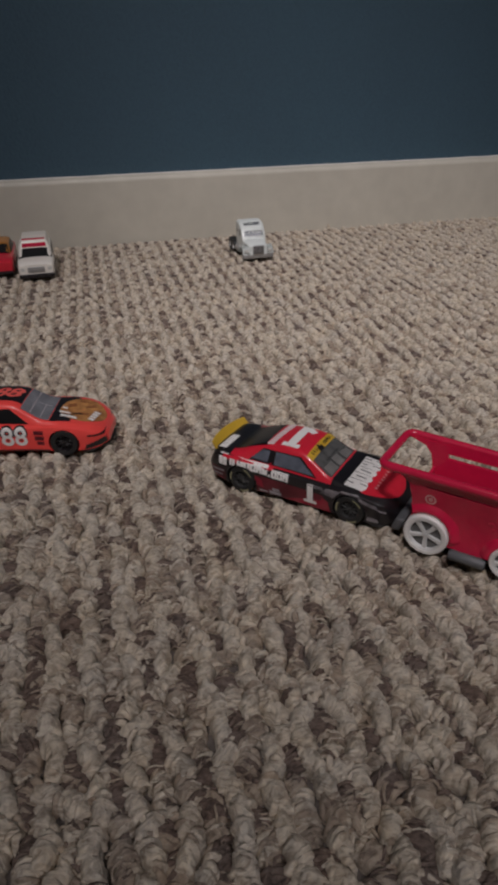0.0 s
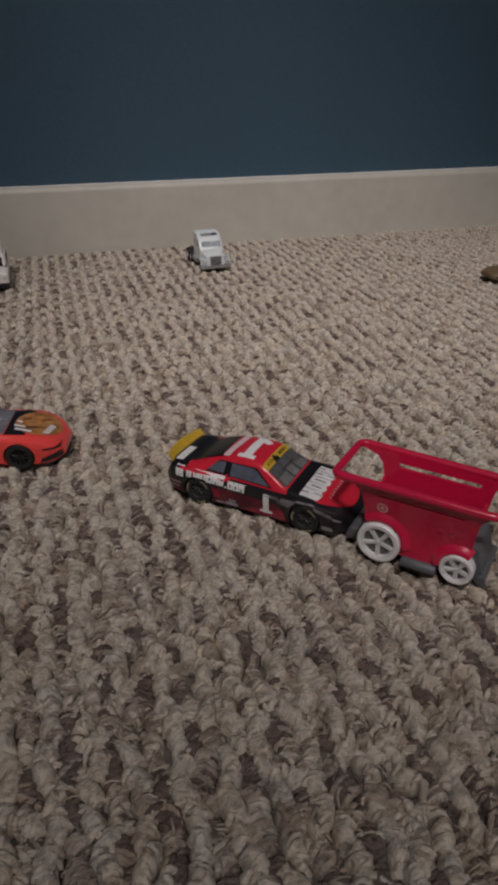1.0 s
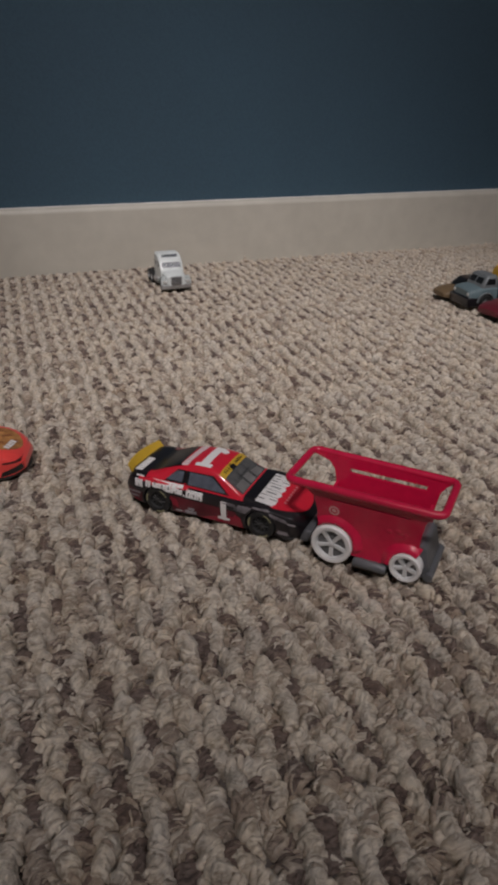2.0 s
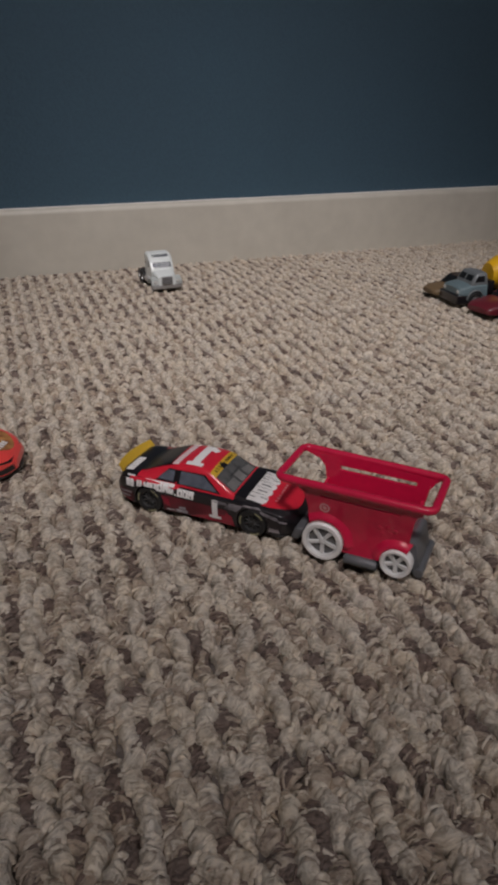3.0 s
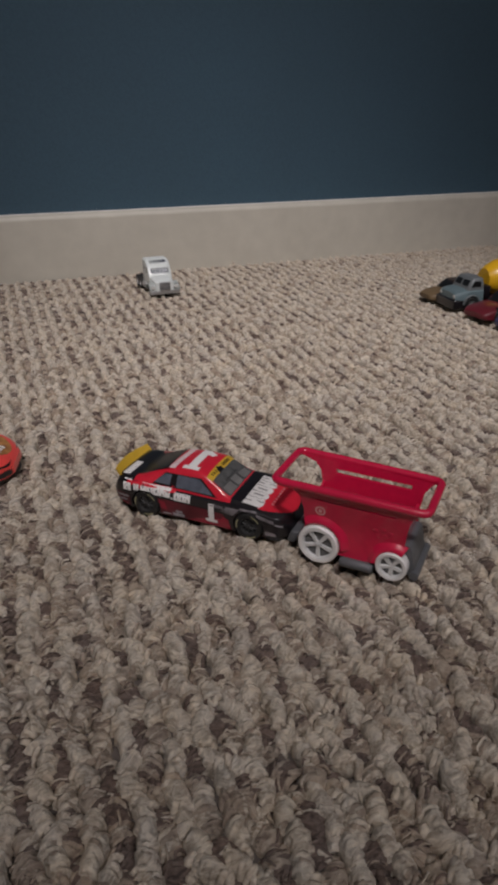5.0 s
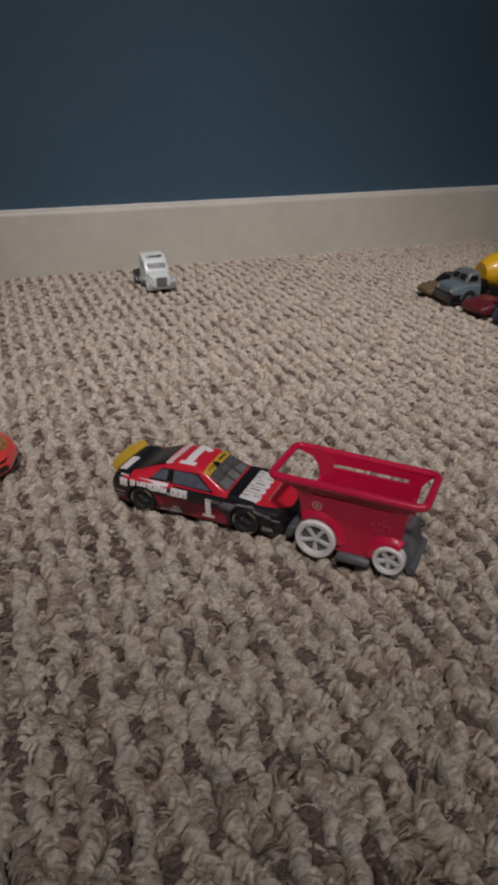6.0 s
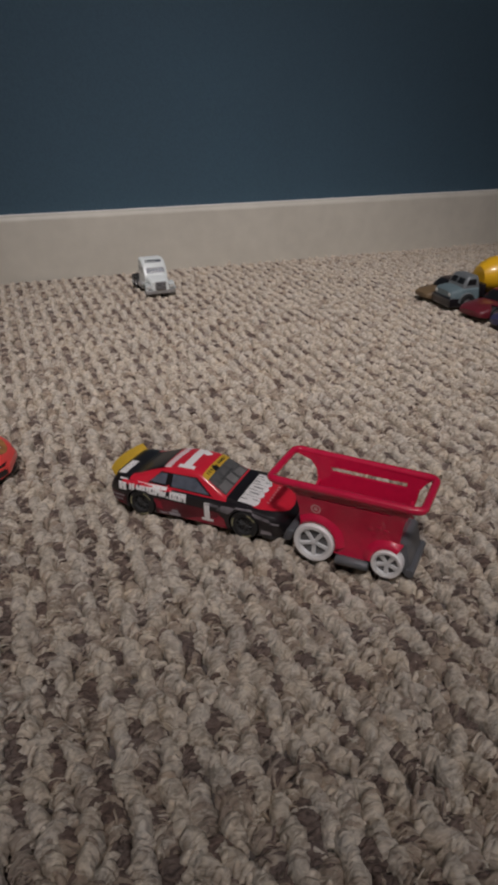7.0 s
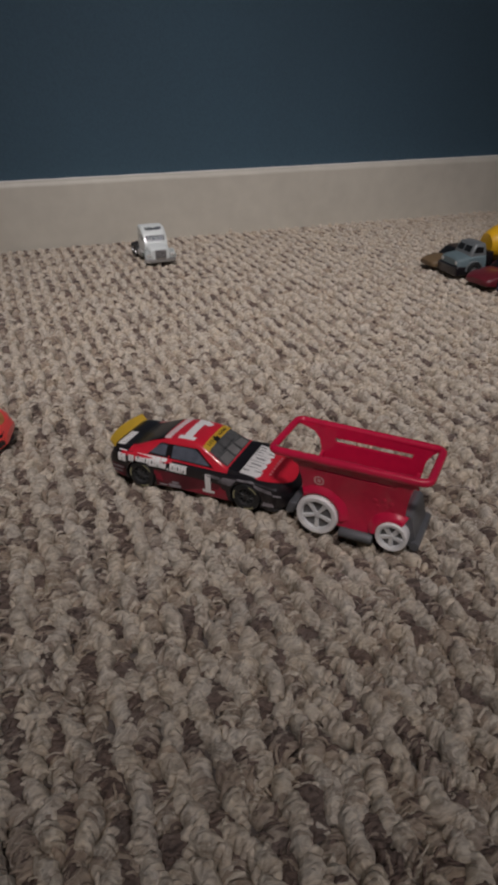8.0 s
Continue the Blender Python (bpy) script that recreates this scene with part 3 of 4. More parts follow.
def stock_shell():
    """Body and cabin of a stock car in one skin."""
    rows = []
    for x in np.concatenate([np.linspace(-37, -34, 7), np.linspace(-33, 33, 61), np.linspace(33.8, 37.6, 9)]):
        hw, sh, top, wr, zb = WIDTH(x), SHOULDER(x), CREST(x), RAIL(x), UNDER(x)
        up = sh - zb
        wb = hw * 0.885
        zw = sh + 0.12
        h = max(top - zw, 0.2)
        half = [(hw * 0.86, zb), (hw * 0.965, zb + 0.5), (hw * 0.985, zb + 0.3 * up), (hw * 0.99, zb + 0.5 * up), (hw, zb + 0.68 * up), (hw * 0.995, zb + 0.82 * up), (hw * 0.97, sh - 0.45), (hw * 0.93, sh - 0.06), (wb, zw)]
        half += [(wb + (wr + 0.7 - wb) * f ** 1.15, zw + h * e) for f, e in ((0.25, 0.22), (0.5, 0.44), (0.78, 0.68), (0.93, 0.8))]
        half += [(wr + 0.35, zw + 0.88 * h), (wr - 0.5, zw + 0.935 * h), (wr * 0.82, zw + 0.962 * h), (wr * 0.55, zw + 0.985 * h), (wr * 0.27, zw + 0.997 * h)]
        rows.append([(x, -y, z) for y, z in half] + [(x, 0, zw + h)] + [(x, y, z) for y, z in reversed(half)])
    bm = rows_mesh(bmesh.new(), rows, close_v=True, caps=True)
    bmesh.ops.recalc_face_normals(bm, faces=bm.faces)
    return bm


def above_belt(p):
    return -27.5 < p.x < 13.2 and p.z > SHOULDER(p.x) + 0.1


HUBS = [(-22.2, 5.6), (21.0, 5.6)]


def stock_car(name, m, label, body_mat, group, lettering=None, rim_mat=RIM_DARK):
    """The shell of a 1:64 stock car: body, wheels, underbody and splitter. Gives the thing, its cabin and the skins for prints."""
    car = thing(name, m, label, "toy car", group)
    body = cut_arches(stock_shell(), HUBS, 6.1, 14.6)
    skins = [tree_of(body)]
    roof = body.copy()
    for b, keep in ((body, False), (roof, True)):
        bmesh.ops.delete(b, geom=[f for f in b.faces if above_belt(f.calc_center_median()) != keep], context="FACES")
    part("body", body, body_mat, car, smooth=35)
    for x, z in HUBS:
        for y in (-14.5, 14.5):
            wheel(car, x, y, z, 5.6, 5.5, TYRE, rim_mat, 10, 0.62, lettering=lettering, spoke_width=0.55)
    under = box(bmesh.new(), -33, 34, -9.5, 9.5, 2.0, 4.6, 0.4)
    part("underbody", under, DARK_GAP, car)
    split = bmesh.new()
    rows = []
    for k in range(13):
        y = -13.4 + 26.8 * k / 12
        nose = 38.4 - 0.036 * y * y
        rows.append([(27.6, y, 1.2), (nose - 0.3, y, 1.2), (nose, y, 1.7), (nose - 0.4, y, 2.4), (27.6, y, 3.0)])
    rows_mesh(split, rows, close_v=True, caps=True)
    part("front_splitter", split, DARK_GAP, car)
    return car, roof, skins


def side_print(name, car, skins, mat, quads, label="", place=right_side, off=0.1, n=6, m=4):
    bm = bmesh.new()
    for q in quads:
        patch(bm, *q, place, n, m)
    way = {right_side: (0, 1, 0), left_side: (0, -1, 0), top_side: (0, 0, -1)}[place]
    drape(bm, skins, way, off)
    return part(name, bm, mat, car, label, smooth=60)


def rect(x0, x1, y0, y1, skew=0.0):
    return ((x0, y0), (x1, y0), (x1 + skew, y1), (x0 + skew, y1))


def windows(car, skins, screen_mat=GLASS_GREY, side_mat=GLASS, top=4.2, low=12.6):
    for place in (right_side, left_side):
        side_print("window_seal", car, skins, BLACK, [((-19.6, 14.4), (7.6, 13.4), (0.6, 19.2), (-14.6, 19.0))], "", place, 0.06, 16, 6)
        side_print("door_window", car, skins, side_mat, [((-9.6, 14.3), (6.2, 13.9), (-0.1, 18.8), (-9.4, 18.8))], place=place, n=12, off=0.12)
        side_print("quarter_window", car, skins, side_mat, [((-18.8, 15.2), (-12.2, 14.8), (-11.8, 18.6), (-14.8, 18.5))], place=place, n=8, off=0.12)
    side_print("windscreen", car, skins, screen_mat, [((low, -10.9), (low, 10.9), (top, 9.4), (top, -9.4))], place=top_side, n=14, m=12, off=0.12)
    side_print("rear_window", car, skins, GLASS_BLACK, [((-14.6, -8.6), (-14.6, 8.6), (-27.6, 9.4), (-27.6, -9.4))], place=top_side, n=12, m=8, off=0.12)
    for s in (-1, 1):
        side_print("rear_fin", car, skins, BLACK, [((-27.8, s * 9.2), (-13.6, s * 8.4), (-13.6, s * 8.9), (-27.8, s * 9.8))], place=top_side, n=12, m=2, off=0.5)


def spoiler(car, mat):
    bm = bmesh.new()
    rows = []
    for k in range(13):
        y = -11.8 + 23.6 * k / 12
        bow = 2.2 * (1 - (y / 11.8) ** 2)
        rows.append([(-34.0 - bow * 0.8, y, 14.4), (-36.0 - bow, y, 16.9), (-36.5 - bow, y, 16.9), (-35.0 - bow * 0.8, y, 14.2)])
    rows_mesh(bm, rows, close_v=True, caps=True)
    part("spoiler", bm, mat, car, "yellow rear spoiler" if mat is YELLOW else "")


def word_bars(x, y, widths, height, gap, rise=0.0, skew=0.0):
    out = []
    for w in widths:
        out.append(((x, y), (x + w, y + rise * w), (x + w + skew, y + height + rise * w), (x + skew, y + height)))
        x += w + gap
        y += rise * (w + gap)
    return out


def red_stock_car(m):
    car, roof, skins = stock_car("stock_car", m, "red and black toy stock car with a yellow spoiler", BLACK, "stock cars on the carpet", TYRE_LETTER)
    part("cabin", roof, RED, car, smooth=35)
    windows(car, skins)
    spoiler(car, YELLOW)
    for place in (right_side, left_side):
        side_print("red_quarter_panel", car, skins, RED, [((-30.5, 13.2), (-9.0, 12.7), (-10.0, 14.8), (-30.0, 14.3)), ((-24.6, 12.4), (-12.0, 12.0), (-10.0, 13.0), (-28.0, 13.4))], "red quarter panel", place=place, n=14, m=8, off=0.06)
        side_print("maroon_splash", car, skins, MAROON_PRINT, [((-15.6, 2.6), (13.6, 2.4), (11.0, 8.4), (-16.0, 9.4)), ((-35.6, 4.6), (-29.0, 3.4), (-29.0, 8.2), (-35.8, 9.4))], place=place, n=14, m=6, off=0.09)
        side_print("red_splash", car, skins, DEEP_RED, [((-16.2, 5.6), (-12.8, 4.6), (-13.6, 8.0), (-16.4, 9.2)), ((-6.0, 1.9), (14.4, 1.8), (13.4, 3.4), (2.0, 2.8)), ((-34.8, 3.8), (-30.4, 3.2), (-30.4, 4.2), (-35.0, 5.2)), ((9.0, 3.0), (14.0, 2.4), (13.0, 6.4), (10.6, 7.4))], place=place, n=6, off=0.12)
        side_print("deep_red_door", car, skins, DEEP_RED, [((-5.0, 2.3), (13.4, 2.1), (11.6, 6.4), (3.0, 4.6))], place=place, n=14, off=0.105)
        side_print("scuffed_fender_print", car, skins, SCUFF, [((9.8, 9.4), (15.0, 9.0), (17.6, 12.0), (12.2, 11.8)), ((17.2, 12.0), (24.8, 11.9), (23.6, 12.6), (18.0, 12.6)), ((24.6, 10.4), (31.0, 8.4), (30.4, 9.8), (24.2, 11.8)), ((5.0, 10.8), (11.4, 10.2), (10.6, 11.5), (6.0, 11.7)), ((27.4, 3.6), (31.6, 3.0), (31.0, 4.6), (27.8, 5.4))], place=place, n=10, m=5, off=0.12)
        side_print("rocker_lettering", car, skins, GREY_PRINT, [rect(-14.6, -11.2, 3.0, 3.6), rect(-10.6, -5.6, 2.8, 4.2), rect(-9.2, -6.4, 4.4, 5.5), rect(-34.6, -30.4, 5.4, 6.2), rect(-35.0, -29.6, 7.2, 8.0)], place=place, off=0.14)
        words = word_bars(-31.6, 10.5, (1.5, 0.25, 1.5), 4.0, 0.12) + word_bars(-26.8, 11.2, (1.0, 1.2), 2.6, 0.15) + [rect(-31.6, -28.2, 11.9, 12.9)]
        words += word_bars(-23.8, 10.9, (2.8, 2.45, 2.4, 2.3, 2.2), 3.5, 0.08, -0.04, 0.15) + word_bars(-10.9, 10.0, (0.7,), 0.9, 0.2) + word_bars(-9.8, 9.9, (2.3, 2.2, 2.2), 3.0, 0.08, -0.04, 0.15)
        side_print("side_lettering", car, skins, WHITE_PRINT, words, "white bars of side lettering", place=place, off=0.16, n=3, m=4)
        side_print("lettering_notches", car, skins, BLACK, [rect(x, x + 0.45, z, z + 1.2) for x, z in ((-22.8, 12.9), (-19.8, 12.0), (-17.2, 11.6), (-14.8, 10.4), (-12.4, 12.2), (-8.8, 10.7), (-6.6, 10.6), (-4.3, 9.8))], place=place, off=0.2, n=2, m=2)
        num = letters("1", 9.4, place, (5.9, 7.2), 0, 0.7)
        patch(num, (3.5, 3.8), (8.5, 3.8), (8.5, 5.0), (3.5, 5.0), place, 5, 2)
        way = (0, 1, 0) if place is right_side else (0, -1, 0)
        part("door_number", drape(num, skins, way, 0.17), WHITE_PRINT, car, "white racing number one")
        side_print("headlamp", car, skins, GREY_PRINT, [((31.2, 8.0), (33.8, 7.0), (33.6, 7.7), (31.0, 8.6))], place=place, off=0.2)
    # roof: a row of lettering and the number lie across it
    side_print("roof_lettering", car, skins, PINK_WHITE, [rect(-14.2 + 0.15 * k, -11.3 + 0.15 * k, -8.6 + 1.9 * k, -6.85 + 1.9 * k) for k in range(9)], "white bars of roof lettering", top_side, 0.14, 4, 3)
    side_print("roof_number", car, skins, WHITE_PRINT, [rect(-6.9, -3.5, -6.0, 8.0), rect(-8.6, -1.8, -8.2, -6.0), ((-3.5, 4.2), (-1.4, 3.4), (-0.2, 5.6), (-3.5, 8.0))], "white racing number on the roof", top_side, 0.14, 4, 10)
    side_print("windscreen_banner", car, skins, YELLOW, [((2.4, -9.6), (4.9, -9.9), (4.9, 9.9), (2.4, 9.6))], "yellow windscreen banner", top_side, 0.17, 4, 12)
    side_print("banner_lettering", car, skins, BLACK, [rect(2.7, 4.4, -2.6, -1.3), rect(3.4, 5.0, -3.4, 0.0)] + [rect(3.2, 4.2, 1.2 + 0.85 * k, 1.75 + 0.85 * k) for k in range(7)] + [rect(3.0, 4.2, -7.6 + 1.5 * k, -7.0 + 1.5 * k) for k in range(3)], "", top_side, 0.22, 2, 4)
    side_print("windscreen_pillar", car, skins, BLACK, [rect(5.2, 12.5, -3.0, -2.7), rect(5.2, 12.5, 2.7, 3.0), ((7.9, -10.0), (8.2, -10.0), (8.2, 10.0), (7.9, 10.0))], "", top_side, 0.18, 8, 3)
    side_print("dashboard", car, skins, SEAT_GREY, [((8.8, -9.2), (12.3, -10.0), (12.3, -3.6), (9.0, -3.4)), ((8.6, -2.2), (12.2, -2.2), (12.2, 2.2), (8.8, 2.2)), ((9.0, 3.6), (12.2, 3.6), (12.2, 9.6), (9.6, 9.0))], "", top_side, 0.15, 5, 4)
    # bonnet: red in front of a row of white lettering, with a rounded front edge
    bm = bmesh.new()
    rows = []
    for k in range(25):
        y = -12.6 + 25.2 * k / 24
        nose = 24.5 + 10.9 * (1 - abs(y / 12.75) ** 2.4) ** 0.6
        rows.append([(24.0 + (nose - 24.0) * f, y, 60) for f in np.linspace(0, 1, 13)])
    rows_mesh(bm, rows)
    part("red_bonnet_front", drape(bm, skins, (0, 0, -1), 0.08), RED, car, "red bonnet front", smooth=60)
    bars, gaps = [], []
    for k, (y, w) in enumerate(((-12.2, 5.4), (-6.7, 4.2), (-2.4, 4.2), (1.9, 3.8), (5.8, 3.6))):
        bars += [((17.8, y + 0.1), (24.6, y), (24.6, y + w), (17.8, y + w - 0.1)), ((24.5, y + 0.7), (25.2, y + 1.1), (25.2, y + w - 1.1), (24.5, y + w - 0.7))]
        gaps += [rect(19.4, 23.2, y + w * 0.5 - 0.3, y + w * 0.5 + 0.3)] if 0 < k < 3 else [rect(17.7, 20.4, y + w * 0.45, y + w * 0.45 + 0.45), rect(22.2, 25.0, y + w * 0.62, y + w * 0.62 + 0.4)]
    side_print("bonnet_lettering", car, skins, WHITE_PRINT, bars, "white bars of bonnet lettering", top_side, 0.15, 6, 4)
    side_print("bonnet_lettering_gaps", car, skins, BLACK, gaps, "", top_side, 0.2, 4, 2)
    side_print("bonnet_small_print", car, skins, PALE_PINK, [rect(27.4, 28.3, -7.6 + 2.0 * k, -6.9 + 2.0 * k) for k in range(7)], "", top_side, 0.13, 2, 2)
    # boot
    side_print("boot_lettering", car, skins, WHITE_PRINT, [rect(-33.8, -30.6, -10.8 + 1.75 * k, -9.15 + 1.75 * k) for k in range(6)], "white bars of lettering on the black boot lid", top_side, 0.14, 3, 3)
    return car


def orange_stock_car(m):
    car, roof, skins = stock_car("stock_car", m, "fluorescent orange and black stock car toy numbered 88 on carpet", ORANGE, "stock cars on the carpet", rim_mat=BLACK)
    part("cabin", roof, ORANGE, car, smooth=35)
    windows(car, skins, GLASS_PALE, GLASS_BLACK, 4.6, 15.2)
    side_print("cage_bars", car, skins, GREY_PRINT, [((7.6, -9.0), (8.2, -9.0), (8.0, 9.0), (7.4, 9.0)), ((11.4, -9.6), (11.9, -9.6), (11.7, 2), (11.2, 2)), ((8.6, 0.6), (14, 1.4), (14, 1.8), (8.6, 1.0))], "", top_side, 0.2, 3, 8)
    spoiler(car, BLACK)
    side_print("black_roof", car, skins, BLACK, [rect(-14.2, 4.4, -6.4, 9.6)], "black roof panel", top_side, 0.08, 10, 10)
    num = letters("88", 11.0, top_side, (-3.4, 0.4), 0, 0.35, 0.25, 1.0)
    part("roof_number", drape(num, skins, (0, 0, -1), 0.15), CORAL, car, "orange-red racing number 88")
    for place in (right_side, left_side):
        s = 1 if place is right_side else -1
        way = (0, s, 0)
        back = letters("88", 10.6, place, (1.6, 8.3), 0, 0.75, 0, 1.0)
        fore = letters("88", 10.6, place, (1.6, 8.3), 0, 0.18, 0, 1.0)
        if s < 0:
            for b in (back, fore):
                for v in b.verts:
                    v.co.x = 3.2 - v.co.x
        part("number_outline", drape(back, skins, way, 0.12), BLACK, car)
        part("door_number", drape(fore, skins, way, 0.18), WHITE_PRINT, car, "white racing number 88 with black outline")
        side_print("fender_badges", car, skins, MAROON_PRINT, [rect(9.6, 13.4, 9.6, 11.2), rect(9.8, 13.4, 7.2, 9.0), rect(10.4, 13.2, 5.2, 6.6)], place=place, off=0.12)
        side_print("black_sill", car, skins, BLACK, [((-15.4, 1.8), (15.2, 1.8), (15.4, 2.9), (-15.6, 2.9)), ((28.4, 2.0), (37.8, 2.8), (37.6, 6.6), (29.6, 4.6))], place=place, n=12, off=0.1)
        side_print("lamp_slit", car, skins, BLACK, [((30.2, 8.2), (36.2, 7.2), (36.4, 8.0), (30.4, 8.8))], place=place, off=0.15)
    side_print("black_bonnet_panel", car, skins, BLACK, [((15.6, -11.4), (23.5, -10.6), (23.5, 12.2), (15.2, 12.2))], "", top_side, 0.07, 8, 12)
    bm = drape(disc(bmesh.new(), 26.4, 0.8, 9.0, 9.8, top_side, 28, 6), skins, (0, 0, -1), 0.1)
    part("bonnet_emblem", bm, AMBER, car, "amber and brown round bonnet emblem")
    side_print("emblem_brown_shapes", car, skins, EMBLEM_BROWN, [((24.6, -4.2), (29.6, -3.2), (28.4, -1.6), (25.0, -2.2)), ((27.0, 2.0), (31.0, 4.6), (29.8, 6.4), (27.4, 4.2)), ((20.4, 1.4), (23.6, 3.0), (22.6, 5.4), (19.6, 4.0)), ((31.8, -1.0), (33.8, 1.2), (33.0, 3.0), (31.4, 1.0)), ((24.0, 6.6), (27.6, 7.6), (26.2, 8.8), (23.4, 8.0))], "", top_side, 0.13, 4, 4)
    side_print("emblem_white_patch", car, skins, WHITE_PRINT, [((18.6, -6.6), (25.6, -8.0), (25.2, -6.4), (18.8, -4.8)), ((17.8, -3.6), (22.6, -4.4), (21.8, -3.0), (17.6, -2.0)), ((18.0, 0.4), (20.4, -0.6), (20.2, 0.8), (18.2, 1.8))], "", top_side, 0.15, 5, 3)
    side_print("emblem_dark_stripes", car, skins, BLACK, [((19.4, -5.2), (23.8, -5.8), (23.9, -5.2), (19.6, -4.6)), ((23.0, -4.4), (27.2, -3.8), (26.4, -2.9), (23.0, -3.4))], "", top_side, 0.18, 4, 2)
    side_print("emblem_lettering", car, skins, WHITE_PRINT, [rect(29.4 + 0.42 * k, 31.6 + 0.42 * k, -6.6 + 2.1 * k, -5.0 + 2.1 * k, 0.4) for k in range(4)], "white bars of emblem lettering", top_side, 0.18, 3, 3)
    return car


def on_carpet(x, y, heading, z=0.0, pitch=0.0):
    return pose(x, y, z, 0, pitch, heading)


red_stock_car(on_carpet(0.0741, 0.2262, -43.2))
orange_stock_car(on_carpet(-0.0356, 0.2972, -13) @ Matrix.Scale(1.055, 4))


# ---------------------------------------------------------------- red cart
def bent(points, radius, steps=5):
    """A closed line with rounded corners."""
    out = []
    n = len(points)
    for i in range(n):
        p, a, b = Vector(points[i]), Vector(points[i - 1]), Vector(points[(i + 1) % n])
        u, w = (a - p).normalized() * radius, (b - p).normalized() * radius
        for k in range(steps + 1):
            t = k / steps
            out.append((p + u) * (1 - t) ** 2 + p * 2 * t * (1 - t) + (p + w) * t * t)
    return out


def cart(m):
    c = thing("toy_cart", m, "red plastic shopping cart toy with white wheels on carpet", "toy cart")
    # rim that runs round the basket and makes a handle at either end
    bm = tube(bmesh.new(), bent([(-26, -12.4, 29.8), (26.2, -11.6, 28.8), (26.2, 11.6, 28.8), (-26, 12.4, 29.8)], 3.2), 1.45, 10, True)
    part("rim", bm, RED_CART, c)

    def side_y(z, s):
        return s * (9.5 + max(0, z - 15) * 0.165 + max(0, 13 - z) * 0.13)
    for s in (-1, 1):
        # side panel with a long slot; the outline is narrow at the bottom and runs out to the handles
        top = [(-24.5, 28.6), (-21.5, 28.6), (-17, 28.5), (-11, 28.5), (12, 28.3), (18, 28.1), (21, 28), (23.6, 27.8)]
        slot_hi = [(-18.4, 26.6), (-17.0, 26.2), (-15.2, 25.6), (-11, 25.4), (15.6, 25.0), (18, 25), (19.6, 25), (21.4, 26)]
        slot_lo = [(-16.2, 24.0), (-15.4, 23.8), (-13.8, 23.6), (-10.4, 23.6), (15.2, 23.2), (17.0, 23.0), (18.6, 22.6), (19.8, 23.4)]
        if s < 0:
            # the slot on this side is narrower
            slot_hi = [(x, z - 0.2 if z > 25.5 else z - 0.75) for x, z in slot_hi]
            slot_lo = [(x, z + 0.5) for x, z in slot_lo]
        low = [(-15.0, 19.6), (-14.6, 19), (-13.4, 18), (-11, 18), (12, 18), (16, 18), (17.8, 18), (18.8, 18)]
        mid = [(-14.8, 13), (-14.2, 13), (-13, 13), (-11, 13), (12, 13), (15.8, 13), (17.6, 13), (18.4, 13)]
        foot = [(-14.4, 4.8), (-14, 4.8), (-13, 4.8), (-11, 4.8), (12, 4.8), (15.6, 4.8), (17.2, 4.8), (18.0, 4.8)]
        bm = bmesh.new()
        levels = [[(x * (1.06 if x > 0 else 1.03), z + (0.8 if z > 22 else 0)) for x, z in lv] for lv in (top, slot_hi, slot_lo, low, mid, foot)]
        sheets = []
        for off in (0.0, -1.3):
            sheets.append([[bm.verts.new((x, side_y(z, s) + s * off, z)) for x, z in lv] for lv in levels])
        n = len(top)
        skip = {(1, 3)}
        for a in range(5):
            for b in range(n - 1):
                if (a, b) in skip:
                    for p, q in (((a, b), (a, b + 1)), ((a, b + 1), (a + 1, b + 1)), ((a + 1, b + 1), (a + 1, b)), ((a + 1, b), (a, b))):
                        bm.faces.new((sheets[0][p[0]][p[1]], sheets[0][q[0]][q[1]], sheets[1][q[0]][q[1]], sheets[1][p[0]][p[1]]))
                    continue
                for sh in sheets:
                    bm.faces.new((sh[a][b], sh[a][b + 1], sh[a + 1][b + 1], sh[a + 1][b]))
        for a in range(5):
            for b in (0, n - 1):
                bm.faces.new((sheets[0][a][b], sheets[0][a + 1][b], sheets[1][a + 1][b], sheets[1][a][b]))
        for b in range(n - 1):
            for a in (0, 5):
                bm.faces.new((sheets[0][a][b], sheets[0][a][b + 1], sheets[1][a][b + 1], sheets[1][a][b]))
        part("side_panel", bm, RED_CART, c, smooth=35)
        # wheel arches that swell out of the panel
        for x, z, r, a0, a1 in ((-9.3, 7.7, 8.2, 0.0, 0.70), (16.2, 6.1, 6.0, 0.32, 1.0)):
            bm = bmesh.new()
            rows = []
            for k in range(21):
                a = math.pi * (a0 + (a1 - a0) * k / 20)
                ring = []
                for rr, out in ((r - 0.6, -0.3), (r - 0.6, 1.3), (r - 0.3, 1.65), (r + 0.3, 1.7), (r + 0.9, 1.4), (r + 1.5, 0.8), (r + 2.1, 0.25), (r + 2.7, -0.3)):
                    z1 = max(z + rr * math.sin(a), 4.6)
                    ring.append((x + rr * math.cos(a), side_y(z1, s) + s * out, z1))
                rows.append(ring)
            rows_mesh(bm, rows)
            part("wheel_arch", bm, RED_CART, c)
        bm = lathe_x(-1.2, 10.2, 1.75, s * 11.6, 3.4)
        box(bm, 1.0, 8.0, min(s * 6, s * 11.2), max(s * 6, s * 11.2), 2.6, 4.2)
        part("running_board", bm, GREY_PLASTIC, c, "dark grey running board")
        bm = bmesh.new()
